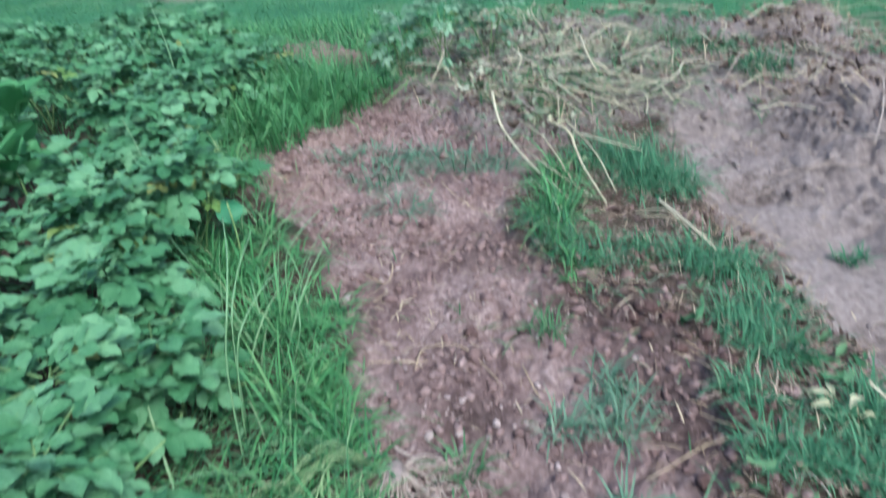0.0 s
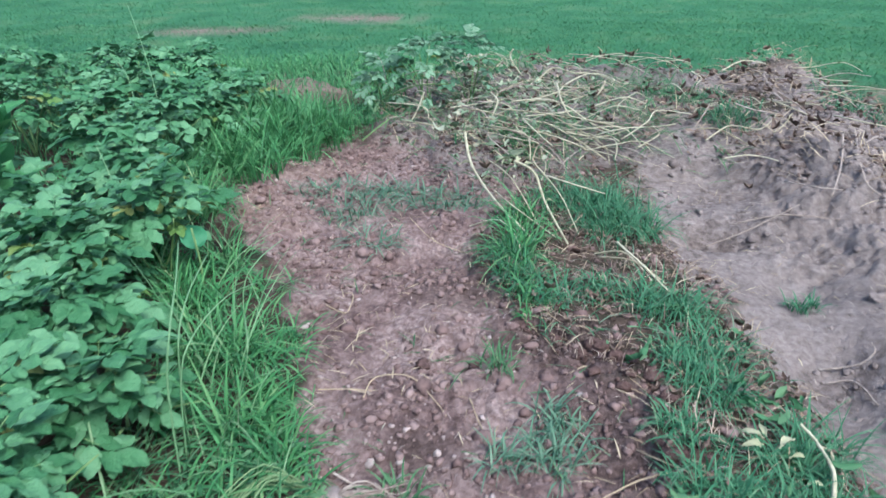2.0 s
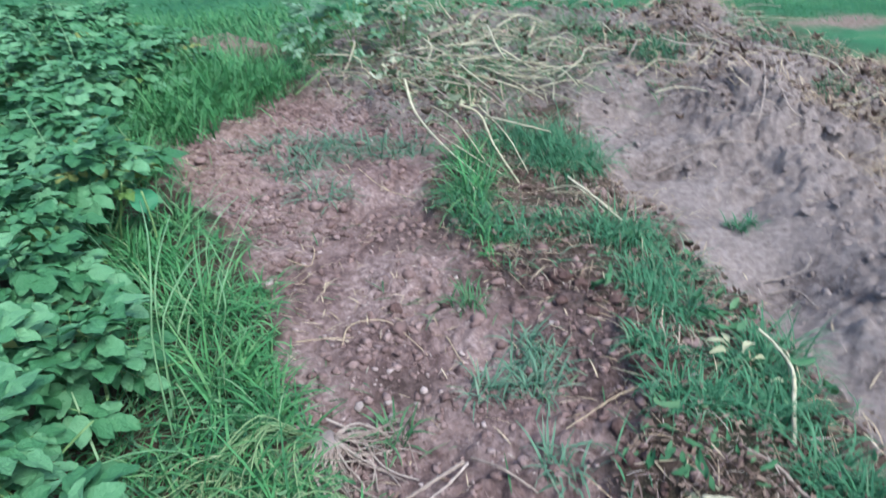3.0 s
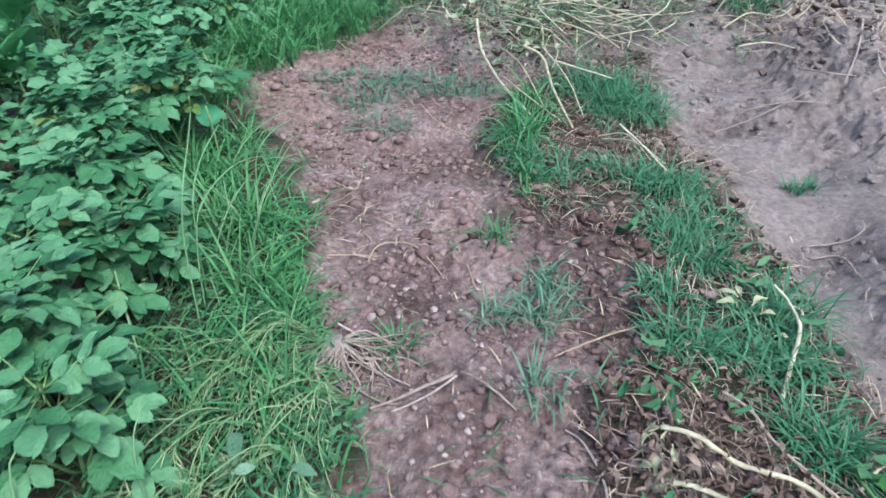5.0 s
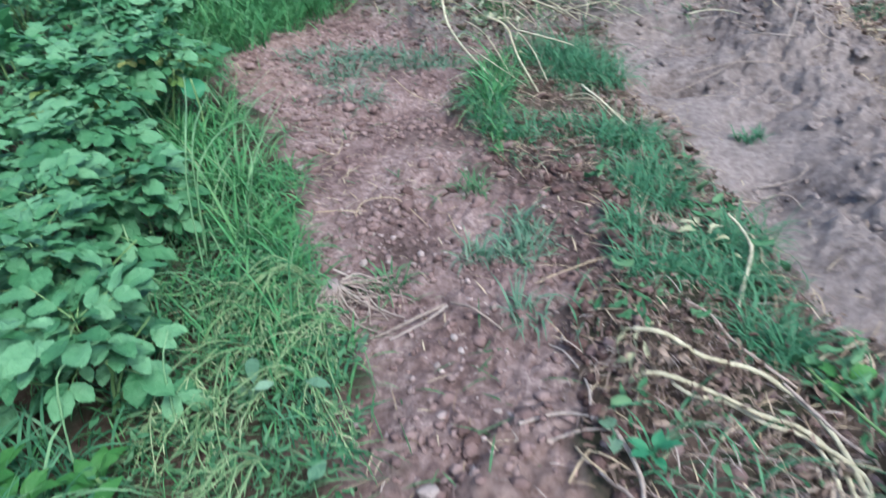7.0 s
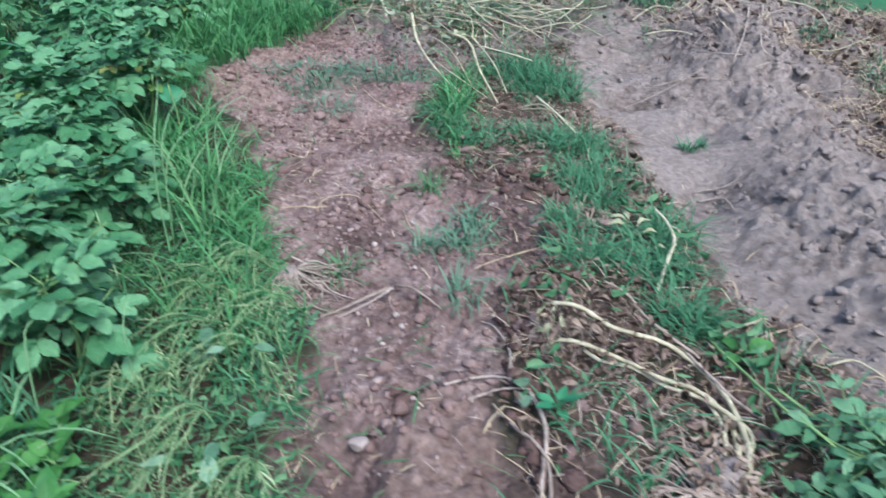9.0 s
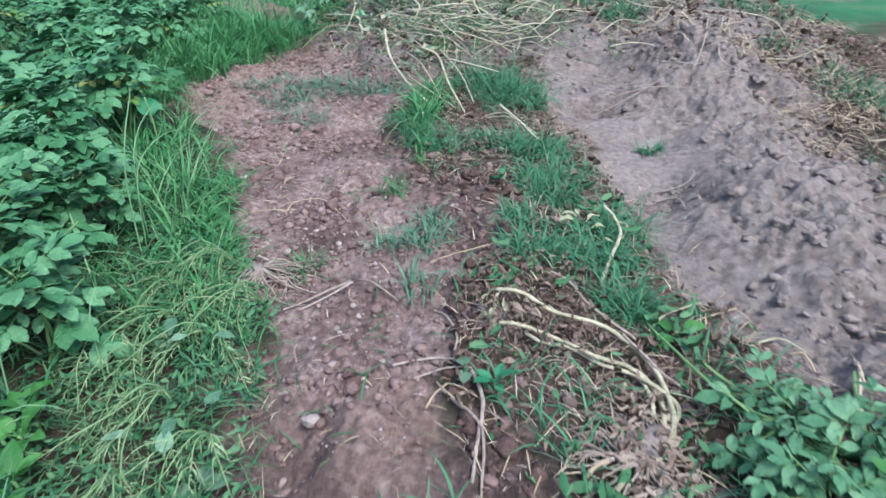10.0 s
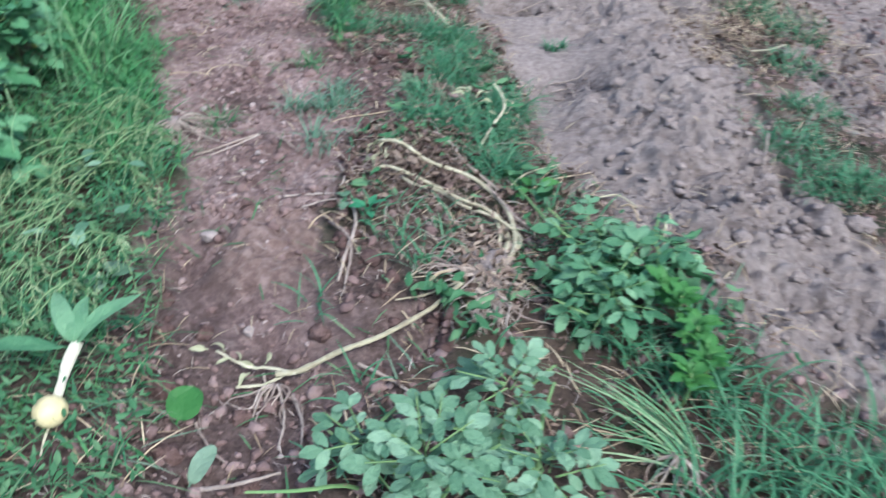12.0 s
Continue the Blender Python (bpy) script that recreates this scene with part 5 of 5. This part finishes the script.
for x, y, r, h in ((1.35, 2.62, 0.06, 0.08), (1.48, 4.28, 0.14, 0.14), (1.4, 4.4, 0.13, 0.14), (2.46, 4.34, 0.2, 0.14), (2.51, 3.27, 0.18, 0.13), (2.68, 2.98, 0.2, 0.13), (2.16, 1.48, 0.13, 0.11), (2.2, 1.22, 0.13, 0.11),
                   (2.3, 1.22, 0.12, 0.11), (1.35, 5.14, 0.16, 0.14), (1.5, 5.1, 0.14, 0.13), (2.39, 5.17, 0.2, 0.13), (2.3, 4.75, 0.16, 0.13), (2.4, 1.9, 0.14, 0.1), (2.5, 2.4, 0.16, 0.1), (2.3, 3.8, 0.1, 0.1)):
    tuft(x, y, r, h, int(1100 * r))
for x, y in ((1.54, 0.14), (1.6, 0.02), (1.69, -0.01), (1.7, -0.1), (1.49, -0.12), (1.4, -0.12), (1.8, -0.15), (1.62, -0.22), (1.55, -0.02), (1.85, 0.02)):
    tuft(x, y, 0.09, 0.18, 26, ROW_GRASS, 0.006, 0.65, "tall dark grass tuft at the ridge foot", "tall tufts by the ridge")
for x, y in ((1.49, 0.34), (1.45, 0.21), (1.28, 0.35), (1.36, 0.28), (1.23, 0.44), (1.47, 0.18)):
    tuft(x, y, 0.07, 0.12, 30, ROW_GRASS, 0.007, 0.8)
for x, y in ((-0.66, 0.62), (-0.6, 0.42), (-0.72, 0.36), (-0.5, 0.3), (-0.62, 0.2), (-0.42, 0.12), (-0.8, 0.52)):
    tuft(x, y, 0.11, 0.22, 46, ROW_GRASS, 0.009, 0.6, "broad-bladed green grass at the foot of the potato bed", "broad grass by the bed")
for x, y in ((-1.2, 3.55), (-1.32, 3.9), (-1.12, 3.95), (-1.42, 4.5), (-1.15, 4.35), (-1.3, 4.2), (-0.98, 4.3)):
    tuft(x, y, 0.18, 0.36, 170, GRASS, 0.009, 0.45, "tall lush grass tuft beside the potato bed", "tall grass by the bed")
for x, y in ((-0.58, 0.5), (-0.66, 0.44)):
    tuft(x, y, 0.05, 0.32, 4, PALE_GRASS, 0.009, 0.5, "few long bright yellow-green grass blades", "bright grass by the bed", single=6)
for x, y, h in ((1.39, -0.01, 190), (1.41, 0.02, 170)):
    a = np.full(14, x) + RNG.normal(size=14) * 0.015
    blades("fanned_grass_tuft", a, np.full(14, y) + RNG.normal(size=14) * 0.015, 0.34, 0.006, 1.1, PALE_GRASS, "long pale green grass blades fanned over the weeds", "grass tuft", 0.5, 0.01, 6, radians(h - 30), 0.5, "", "fanned long grass")

# ---- flattened weeds beside the path ----
x, y = scatter(1700, -0.75, 0.32, -0.4, 1.6, lambda x, y: (inside(x, y, DUG_PATH) < 0.05) * (inside(x, y, DUG_PATH) > -0.5) * step(1.45 - y, 0.2))
blades("flattened_weeds", x, y, 0.15, 0.0034, 1.15, WILTED, "pale flattened weeds along the path edge", "weeds", 0.5, 0.07 * RNG.random(len(x)), 5, radians(-100), 1.9)
x, y = scatter(9500, -1.3, 0.30, -0.5, 1.5, lambda x, y: (inside(x, y, DUG_PATH) < 0.0) * (inside(x, y, DUG_PATH) > -1.0) * (0.03 + 0.42 * step(vnoise(x, y, 8, 5) - 0.58, 0.15)))
blades("weed_grass", x, y, 0.11, 0.009, 0.75, ROW_GRASS, "green grass among the flattened weeds", "grass", 0.8, 0.0, 5)


x, y = scatter(3600, -0.8, 0.32, -0.4, 1.55, lambda x, y: (inside(x, y, DUG_PATH) < 0.03) * (inside(x, y, DUG_PATH) > -0.55))
scraps("weed_leaves", x, y, 0.014, GREEN_SCRAP, "small green leaves among the flattened weeds", 0.09, 0.5)
x, y = scatter(1500, 0.5, 2.2, -0.5, 2.6, lambda x, y: (inside(x, y, DUG_PATH) < 0.0) * (inside(x, y, DUG_RIDGE) < 0.0) * step(vnoise(x, y, 5, 6) - 0.5, 0.25) * (1 - 0.8 * np.exp(-((x - 0.76) / 0.2) ** 2 - ((y - 0.85) / 0.35) ** 2)))
scraps("green_weed_leaves", x, y, 0.016, GREEN_SCRAP, "small dark green weed leaves between rows", 0.06, 0.5)


def needle(c, d, up, L, w):
    """A narrow leaf from c along heading d."""
    u = np.array([math.cos(d) * math.cos(up), math.sin(d) * math.cos(up), math.sin(up)])
    side = np.array([-math.sin(d), math.cos(d), 0.25])
    V, c = [], np.array(c)
    for f, k in ((0, 0.35), (0.35, 1.0), (0.7, 0.75), (1, 0.08)):
        p = c + u * L * f - np.array([0, 0, 0.25 * L * f * f])
        V += [p - side * w * k, p + side * w * k]
    return np.array(V), np.array([[0, 1, 3, 2], [2, 3, 5, 4], [4, 5, 7, 6]])


def pulled_weed(x, y, heading, n, L, spread, drape=265, label="pulled weed with thin pale stems set with narrow leaves"):
    """Stems that leave one root and drape over the rest, set with narrow leaves on both sides."""
    z = ground_at(x, y)
    root = tagged(new("pulled_weed"), label, "weed", "pulled weeds")
    root.location = (x, y, z)
    for k in range(n):
        a = radians(heading) + RNG.uniform(-spread, spread)
        b = radians(drape) + RNG.uniform(-0.95, 0.8)
        l, top = L * RNG.uniform(0.6, 1.15), RNG.uniform(0.03, 0.10)
        p, q = [(0, 0, 0.03)], np.array([0.0, 0.0])
        for f in (0.2, 0.4, 0.6, 0.8, 1.0):
            h = a + (b - a) * min(1, 1.25 * f)
            q = q + 0.2 * l * np.array([math.cos(h), math.sin(h)])
            p.append((*q, ground_at(x + q[0], y + q[1]) - z + 0.02 + top * math.sin(math.pi * min(1, 0.25 + f * 0.72)) + RNG.uniform(0, 0.02)))
        line = spline(p, 30)
        pieces = [tube_arrays(p, 0.0026, 0.0013, 14, 4, 0.05)]
        for i in range(5, 30):
            dx, dy = line[i, 0] - line[i - 1, 0], line[i, 1] - line[i - 1, 1]
            d = math.atan2(dy, dx)
            for side in (1, -1):
                if RNG.random() < 0.42:
                    pieces.append(needle(line[i], d + side * RNG.uniform(0.25, 0.8), RNG.uniform(-0.3, 0.5), RNG.uniform(0.015, 0.05), RNG.uniform(0.001, 0.0022)))
        for i in RNG.integers(9, 24, 2):
            d = math.atan2(line[i, 1] - line[i - 1, 1], line[i, 0] - line[i - 1, 0]) + RNG.choice([-1, 1]) * RNG.uniform(0.35, 0.8)
            m, c = l * RNG.uniform(0.18, 0.34), line[i]
            e = [tuple(c), (c[0] + 0.5 * m * math.cos(d), c[1] + 0.5 * m * math.sin(d), c[2] + 0.012), (c[0] + m * math.cos(d), c[1] + m * math.sin(d), max(c[2] - 0.03, 0.01))]
            pieces.append(tube_arrays(e, 0.0016, 0.0008, 6, 4, 0.05))
            for g in spline(e, 9)[2:]:
                pieces.append(needle(g, d + RNG.choice([-1, 1]) * RNG.uniform(0.3, 0.8), RNG.uniform(-0.2, 0.5), RNG.uniform(0.01, 0.03), 0.0013))
        part("stem", raw_mesh("stem", *joined(pieces), WEED_STEM), root)
    return root


for x, y, h, n, L, sp in ((-0.25, 1.42, 190, 9, 0.5, 0.35), (-0.27, 1.42, 215, 10, 0.55, 0.4), (-0.24, 1.4, 240, 9, 0.5, 0.4), (-0.12, 1.22, 235, 9, 0.42, 0.6), (-0.35, 1.1, 230, 9, 0.45, 0.7), (-0.18, 1.0, 250, 10, 0.42, 0.8),
                          (-0.36, 0.85, 265, 7, 0.4, 0.6), (-0.2, 0.72, 260, 10, 0.4, 0.9), (-0.05, 0.6, 250, 8, 0.34, 0.8), (-0.2, 0.45, 280, 7, 0.34, 0.7), (-0.02, 0.35, 265, 6, 0.3, 0.8)):
    pulled_weed(x, y, h, int(n * 0.66), L, sp)


# ---- broad-leaved weeds ----
def broad_weed(x, y, n, L, W, mat, up=35, label="low broad-leaved green weed", tall=0.02, mesh=None, group="broad-leaved weeds", turn=0, arc=360):
    root = tagged(new("broad_leaf_weed"), label, "weed", group)
    root.location = (x, y, ground_at(x, y))
    me = mesh or simple_leaf("weed_leaf", mat, L, W)
    for k in range(n):
        part("leaf", me, root, "", pose(0, 0, tall * RNG.uniform(0.6, 1.1), RNG.uniform(-15, 15), -up + RNG.uniform(-18, 18), turn + k * arc / n + RNG.uniform(-15, 15)) @ Matrix.Scale(RNG.uniform(0.75, 1.1), 4))
    if tall > 0.06:
        part("stem", tube("stem", [(0, 0, -0.02), (0.01, 0, tall * 0.5), (0, 0, tall * 1.05)], 0.006, 0.004, GREEN_STEM, 6), root)
    return root


broad_weed(-2.08, 2.86, 12, 0.2, 0.15, LIME_LEAF, 52, "large bright green broad-leaved weed in the potato bed", 0.34)
broad_weed(-1.85, 2.5, 10, 0.17, 0.12, LIME_LEAF, 50, "large bright green broad-leaved weed in the potato bed", 0.30)
broad_weed(-0.9, 2.25, 1, 0.11, 0.11, TEAL_LEAF, 55, "single upright round blue-green leaf", 0.27, simple_leaf("round_leaf", TEAL_LEAF, 0.095, 0.09, droop=0.9, disc=True), turn=110)
for x, y, n in ((-0.5, 0.6, 7), (-0.46, 0.5, 7), (-0.4, 0.38, 6), (-0.6, 0.52, 7), (-0.54, 0.4, 6), (-0.7, 0.55, 6), (-0.5, 0.25, 6)):
    broad_weed(x, y, n, 0.075, 0.045, BRIGHT_LEAF, 40, "bright green broad-leaved weed below the potato plants", 0.08)
for x, y in ((1.43, 0.37), (1.45, 0.28), (1.46, 0.2), (1.41, 0.15), (1.4, 0.42)):
    broad_weed(x, y, 14, 0.05, 0.03, BRIGHT_LEAF, 35, "small bright green leafy weed beside the ridge", 0.10, group="leafy weeds by the ridge")
broad_weed(-0.28, 0.93, 3, 0.09, 0.04, PALE_LEAF, 20, "wilted pale green weed leaves", 0.05, group="pale weeds", turn=200, arc=120)
broad_weed(-0.02, 0.42, 4, 0.06, 0.045, PALE_LEAF, 20, "wilted pale green weed leaves", 0.04, group="pale weeds")
broad_weed(0.55, 0.78, 2, 0.05, 0.045, PALE_LEAF, 10, "two pale oval leaves on bare soil", 0.05, group="pale weeds", turn=110, arc=300)
broad_weed(0.62, 0.73, 5, 0.05, 0.03, TEAL_LEAF, 30, "small green weed on the path edge", 0.05)
broad_weed(1.13, 1.05, 3, 0.07, 0.05, BRIGHT_LEAF, 15, "small bright green leafy weed beside the ridge", 0.04, group="leafy weeds by the ridge")


def loose_leaf(x, y, z, L, W, mat, label, turn, tip=-15, disc=False):
    ob = tagged(new("fallen_leaf", simple_leaf("fallen_leaf", mat, L, W, stalk=0.1, droop=0.3, cup=0.1, disc=disc)), label, "leaf", "fallen leaves")
    ob.matrix_basis = pose(x, y, ground_at(x, y) + z, 0, tip, turn)


loose_leaf(0.30, 0.0, 0.03, 0.08, 0.085, BRIGHT_LEAF, "round bright green leaf lying on dark soil", 80, -25, True)
loose_leaf(0.37, -0.14, 0.02, 0.085, 0.045, PALE_LEAF, "pale green oval leaf lying on dark soil", 70, -25, True)
loose_leaf(-0.08, 1.13, 0.03, 0.06, 0.022, PALE_LEAF, "small pale leaf lying at the path edge", 70)
for x, y, L, W, a in ((-0.30, 0.98, 0.1, 0.035, 290), (-0.26, 0.86, 0.05, 0.03, 20), (-0.15, 0.9, 0.07, 0.03, 340), (-0.13, 0.58, 0.07, 0.035, 280), (-0.07, 0.62, 0.05, 0.035, 60), (-0.2, 0.52, 0.06, 0.03, 200), (-0.1, 0.46, 0.07, 0.04, 110)):
    loose_leaf(x, y, 0.10, L, W, SILVER_LEAF, "pale wilted leaf lying on the flattened weeds", a, -12)


def stalk_leaf(ob, x, y, above, L, turn, tip=-10):
    """A shrivelled leaf that hangs on a stalk."""
    at = Vector((x, y, ground_at(x, y) + above)) - ob.location
    part("leaf", SHRIVELLED[int(RNG.integers(0, 3))], ob, "shrivelled pale leaf", pose(*at, RNG.uniform(-40, 40), tip, turn) @ Matrix.Scale(L / 0.06, 4))


SHRIVELLED = [simple_leaf("shrivelled_leaf", STALK_LEAF, 0.06, w, stalk=0.15, droop=d, cup=c, wave=0.2) for w, d, c in ((0.02, 1.2, 0.8), (0.026, 0.5, 0.6), (0.016, 1.6, 1.0))]
for x, y, z, L, a in ((-0.06, 3.58, 0.24, 0.07, 160), (-0.03, 3.5, 0.22, 0.06, 60), (0.0, 3.42, 0.2, 0.06, 200), (-0.08, 3.6, 0.24, 0.06, 100), (0.06, 3.28, 0.15, 0.05, 20)):
    stalk_leaf(STALKS[0], x, y, z, L, a)
for x, y, z, L, a in ((0.2, 3.2, 0.25, 0.07, 170), (0.22, 3.18, 0.25, 0.06, 80), (0.25, 3.16, 0.24, 0.06, 30), (0.18, 3.22, 0.25, 0.05, 230), (0.31, 3.12, 0.21, 0.05, -20), (0.35, 3.02, 0.13, 0.05, 20)):
    stalk_leaf(STALKS[1], x, y, z, L, a)
for k, x, y, z, L, a in ((5, 0.62, 1.06, 0.10, 0.05, 170), (5, 0.63, 1.05, 0.10, 0.045, 250), (5, 0.61, 1.07, 0.09, 0.04, 110), (6, 0.63, 0.94, 0.07, 0.05, 190), (6, 0.64, 0.95, 0.07, 0.04, 120), (5, 0.72, 1.1, 0.09, 0.04, 80), (5, 0.6, 1.04, 0.1, 0.055, 215), (5, 0.64, 1.02, 0.1, 0.05, 285), (6, 0.6, 0.97, 0.08, 0.05, 150), (6, 0.62, 1.0, 0.09, 0.05, 240), (5, 0.66, 1.08, 0.1, 0.04, 60)):
    stalk_leaf(STALKS[k], x, y, z, L * 0.85, a, 35)
BROWN_LEAVES = [simple_leaf("shrivelled_brown_leaf", KNOT_LEAF, 0.06, w, stalk=0.15, droop=d, cup=c, wave=0.3) for w, d, c in ((0.022, 1.4, 1.0), (0.03, 0.9, 0.8), (0.016, 1.8, 1.2))]
for k in range(34):
    x, y = RNG.normal(0.66, 0.06), RNG.normal(1.05, 0.06)
    at = Vector((x, y, ground_at(x, y) + RNG.uniform(0.02, 0.1))) - STALKS[5].location
    part("leaf", BROWN_LEAVES[k % 3], STALKS[5], "shrivelled brown leaf", pose(*at, RNG.uniform(-60, 60), RNG.uniform(-10, 50), RNG.uniform(0, 360)) @ Matrix.Scale(RNG.uniform(0.45, 0.9), 4))
at = STALKS[18].location
for dx, dy, z, L, a in ((-0.05, 0.33, 0.08, 0.08, 150), (-0.02, 0.3, 0.08, 0.08, 40), (0.0, 0.28, 0.07, 0.07, 10), (-0.04, 0.34, 0.08, 0.06, 100), (0.02, 0.2, 0.06, 0.06, 0), (-0.06, 0.3, 0.08, 0.07, 190)):
    stalk_leaf(STALKS[18], at.x + dx, at.y + dy, z, L * 0.7, a)
for x, y, L, a in ((0.34, 0.22, 0.08, 140), (0.38, 0.2, 0.06, 110), (0.36, 0.2, 0.06, 210), (0.41, 0.17, 0.07, 250), (0.44, 0.2, 0.07, 80), (0.42, 0.19, 0.07, 170), (0.46, 0.15, 0.06, 260), (0.3, 0.22, 0.07, 190)):
    stalk_leaf(STALKS[14], x, y, 0.03, L * 0.56, a)

# ---- pulled potato plants lying by the path ----
for x, y, h, w, n in ((0.84, -0.16, 0.15, 0.22, 22), (1.0, 0.04, 0.17, 0.14, 14), (1.06, -0.12, 0.14, 0.16, 14), (0.72, -0.12, 0.12, 0.12, 8)):
    potato_plant(x, y, h, w, n, 3, PALE_LEAVES, "pale grey-green pulled potato plant lying by the path", 0.0, "pulled potato plants", 0, PALE_KIT, 0.15)
for x, y, h, w, n in ((1.2, 0.5, 0.1, 0.12, 7), (1.27, 0.4, 0.11, 0.13, 9), (1.28, 0.62, 0.12, 0.14, 10), (1.3, 0.48, 0.11, 0.12, 8), (1.42, 0.58, 0.12, 0.13, 8), (1.26, 0.74, 0.1, 0.1, 6)):
    potato_plant(x, y, h, w, n, 2, PALE_LEAVES, "small pulled grey-green potato plant beside the dug ridge", 0.0, "small pulled potato plants", 0, MID_KIT, 0.17)


# ---- uprooted onion ----
def turned_profile(profile, sides=12):
    V = np.array([(r * math.cos(2 * math.pi * k / sides), r * math.sin(2 * math.pi * k / sides), z) for z, r in profile for k in range(sides)])
    i = np.arange(len(V)).reshape(len(profile), sides)
    j = np.roll(i, -1, 1)
    return V, np.stack([i[:-1], j[:-1], j[1:], i[1:]], -1).reshape(-1, 4)


def onion(x, y):
    root = tagged(new("uprooted_onion"), "uprooted onion with pale bulb and green leaves", "onion")
    root.matrix_basis = pose(x, y, ground_at(x, y) + 0.035)
    part("bulb", raw_mesh("bulb", *turned_profile([(-0.032, 0.002), (-0.03, 0.016), (-0.018, 0.029), (0, 0.035), (0.014, 0.031), (0.024, 0.018), (0.029, 0.008), (0.03, 0.0003)]), BULB), root, "pale yellow flattened bulb", pose(0, 0, 0.01, 25, 8, 0))
    part("neck", tube("neck", [(0, 0.02, 0.01), (0.0, 0.06, 0.03), (0.0, 0.10, 0.05), (0.0, 0.145, 0.06)], 0.009, 0.016, NECK, 9), root, "thick white neck")
    for a, l in ((205, 0.2), (125, 0.16), (100, 0.13), (58, 0.17)):
        part("leaf", simple_leaf("onion_leaf", MID_LEAF, l, 0.042, stalk=0.1, droop=0.9, wave=0.12), root, "", pose(0.0, 0.13, 0.06, 0, -28, a))
    part("root", tube("root", [(0, 0, -0.01), (0.0, -0.04, -0.02), (0.01, -0.08, -0.025)], 0.004, 0.002, STALK, 6), root)


onion(0.07, -0.04)


# ---- stones and larger clods ----
def stone(x, y, r, mat, label, category, group, flat=0.75, rough=0.0):
    bm = bmesh.new()
    bmesh.ops.create_icosphere(bm, subdivisions=3, radius=1)
    o = Vector(RNG.uniform(-9, 9, 3))
    for v in bm.verts:
        v.co *= 1 + 0.30 * noise.noise(v.co * 1.1 + o) + 0.12 * noise.noise(v.co * 3 + o)
        v.co *= 1 + rough * (noise.noise(v.co * 2.2 + o) + 0.6 * noise.noise(v.co * 6 + o))
        v.co = Vector((v.co.x * 1.15, v.co.y * 0.9, v.co.z * flat)) * r
    me = bpy.data.meshes.new(category)
    bm.to_mesh(me)
    bm.free()
    me.materials.append(mat)
    me.shade_smooth()
    ob = tagged(new(category, me), label, category, group)
    ob.matrix_basis = pose(x, y, ground_at(x, y) + r * flat * (0.45 - rough * 0.5), 0, 0, RNG.uniform(0, 360))


for x, y, r in ((-0.21, 1.41, 0.052), (0.16, 0.68, 0.026), (-0.06, 1.57, 0.013), (-0.05, 1.52, 0.014), (-0.14, 1.55, 0.016), (0.18, 1.16, 0.012), (0.14, 1.08, 0.012), (-0.04, 0.89, 0.012), (0.37, 0.91, 0.014), (0.2, 1.13, 0.012),
                (-0.14, 1.56, 0.014), (0.37, 0.31, 0.018), (0.02, 1.56, 0.011), (0.34, 0.9, 0.012), (0.3, 0.93, 0.012)):
    stone(x, y, r * 0.8, STONE, "small pale rounded stone on reddish soil", "stone", "stones on the path")
for x, y, r in ((0.22, 0.12, 0.03), (0.3, -0.06, 0.034), (0.42, 0.06, 0.026), (0.55, 0.3, 0.03), (0.26, 0.3, 0.028), (0.6, 0.0, 0.03), (0.48, -0.12, 0.032), (0.12, 0.42, 0.03), (0.7, 0.2, 0.028), (0.25, 0.82, 0.03), (0.57, 2.05, 0.035), (0.47, 2.11, 0.035), (0.28, 2.26, 0.03), (-0.06, 2.02, 0.03), (0.61, 2.05, 0.03), (0.67, 1.96, 0.035), (0.11, 2.04, 0.025), (0.22, 0.85, 0.025), (0.38, 2.18, 0.03), (0.15, 0.3, 0.03), (0.52, 2.1, 0.03)):
    stone(x, y, r * 0.85, DARK_CLOD, "crumbling reddish soil clod on the path", "clod", "red clods", 0.7, 0.55)
for x, y, r in ((1.67, 1.59, 0.05), (1.61, 1.65, 0.04), (1.71, 2.2, 0.05), (1.87, 0.67, 0.035), (1.67, 1.5, 0.04), (1.89, 1.47, 0.05), (1.98, 1.25, 0.05), (2.2, 0.99, 0.06), (1.71, 1.29, 0.05), (1.48, 1.23, 0.03), (1.75, 1.9, 0.05),
                (1.8, 2.3, 0.05), (1.6, 2.6, 0.04), (1.55, 1.95, 0.05), (1.9, 2.0, 0.06), (1.5, 1.6, 0.035), (1.9, 4.05, 0.06), (1.85, 2.9, 0.05), (2.0, 2.6, 0.06), (2.05, 3.3, 0.06)):
    stone(x, y, r * 0.7, GREY_CLOD, "rough grey soil clod on the dug ridge", "clod", "grey clods", 0.6, 0.6)
stone(0.96, 0.62, 0.06, GREY_CLOD, "grey soil clod held in the root knot", "clod", "clods in roots", 0.6, 0.5)
stone(2.2, 6.35, 0.08, STONE, "pale stone at the lawn edge", "stone", "stones by the lawn")
stone(1.97, 4.1, 0.055, GREY_CLOD, "pale crusted clod in the haulm heap", "clod", "pale clods", 0.7, 0.5)
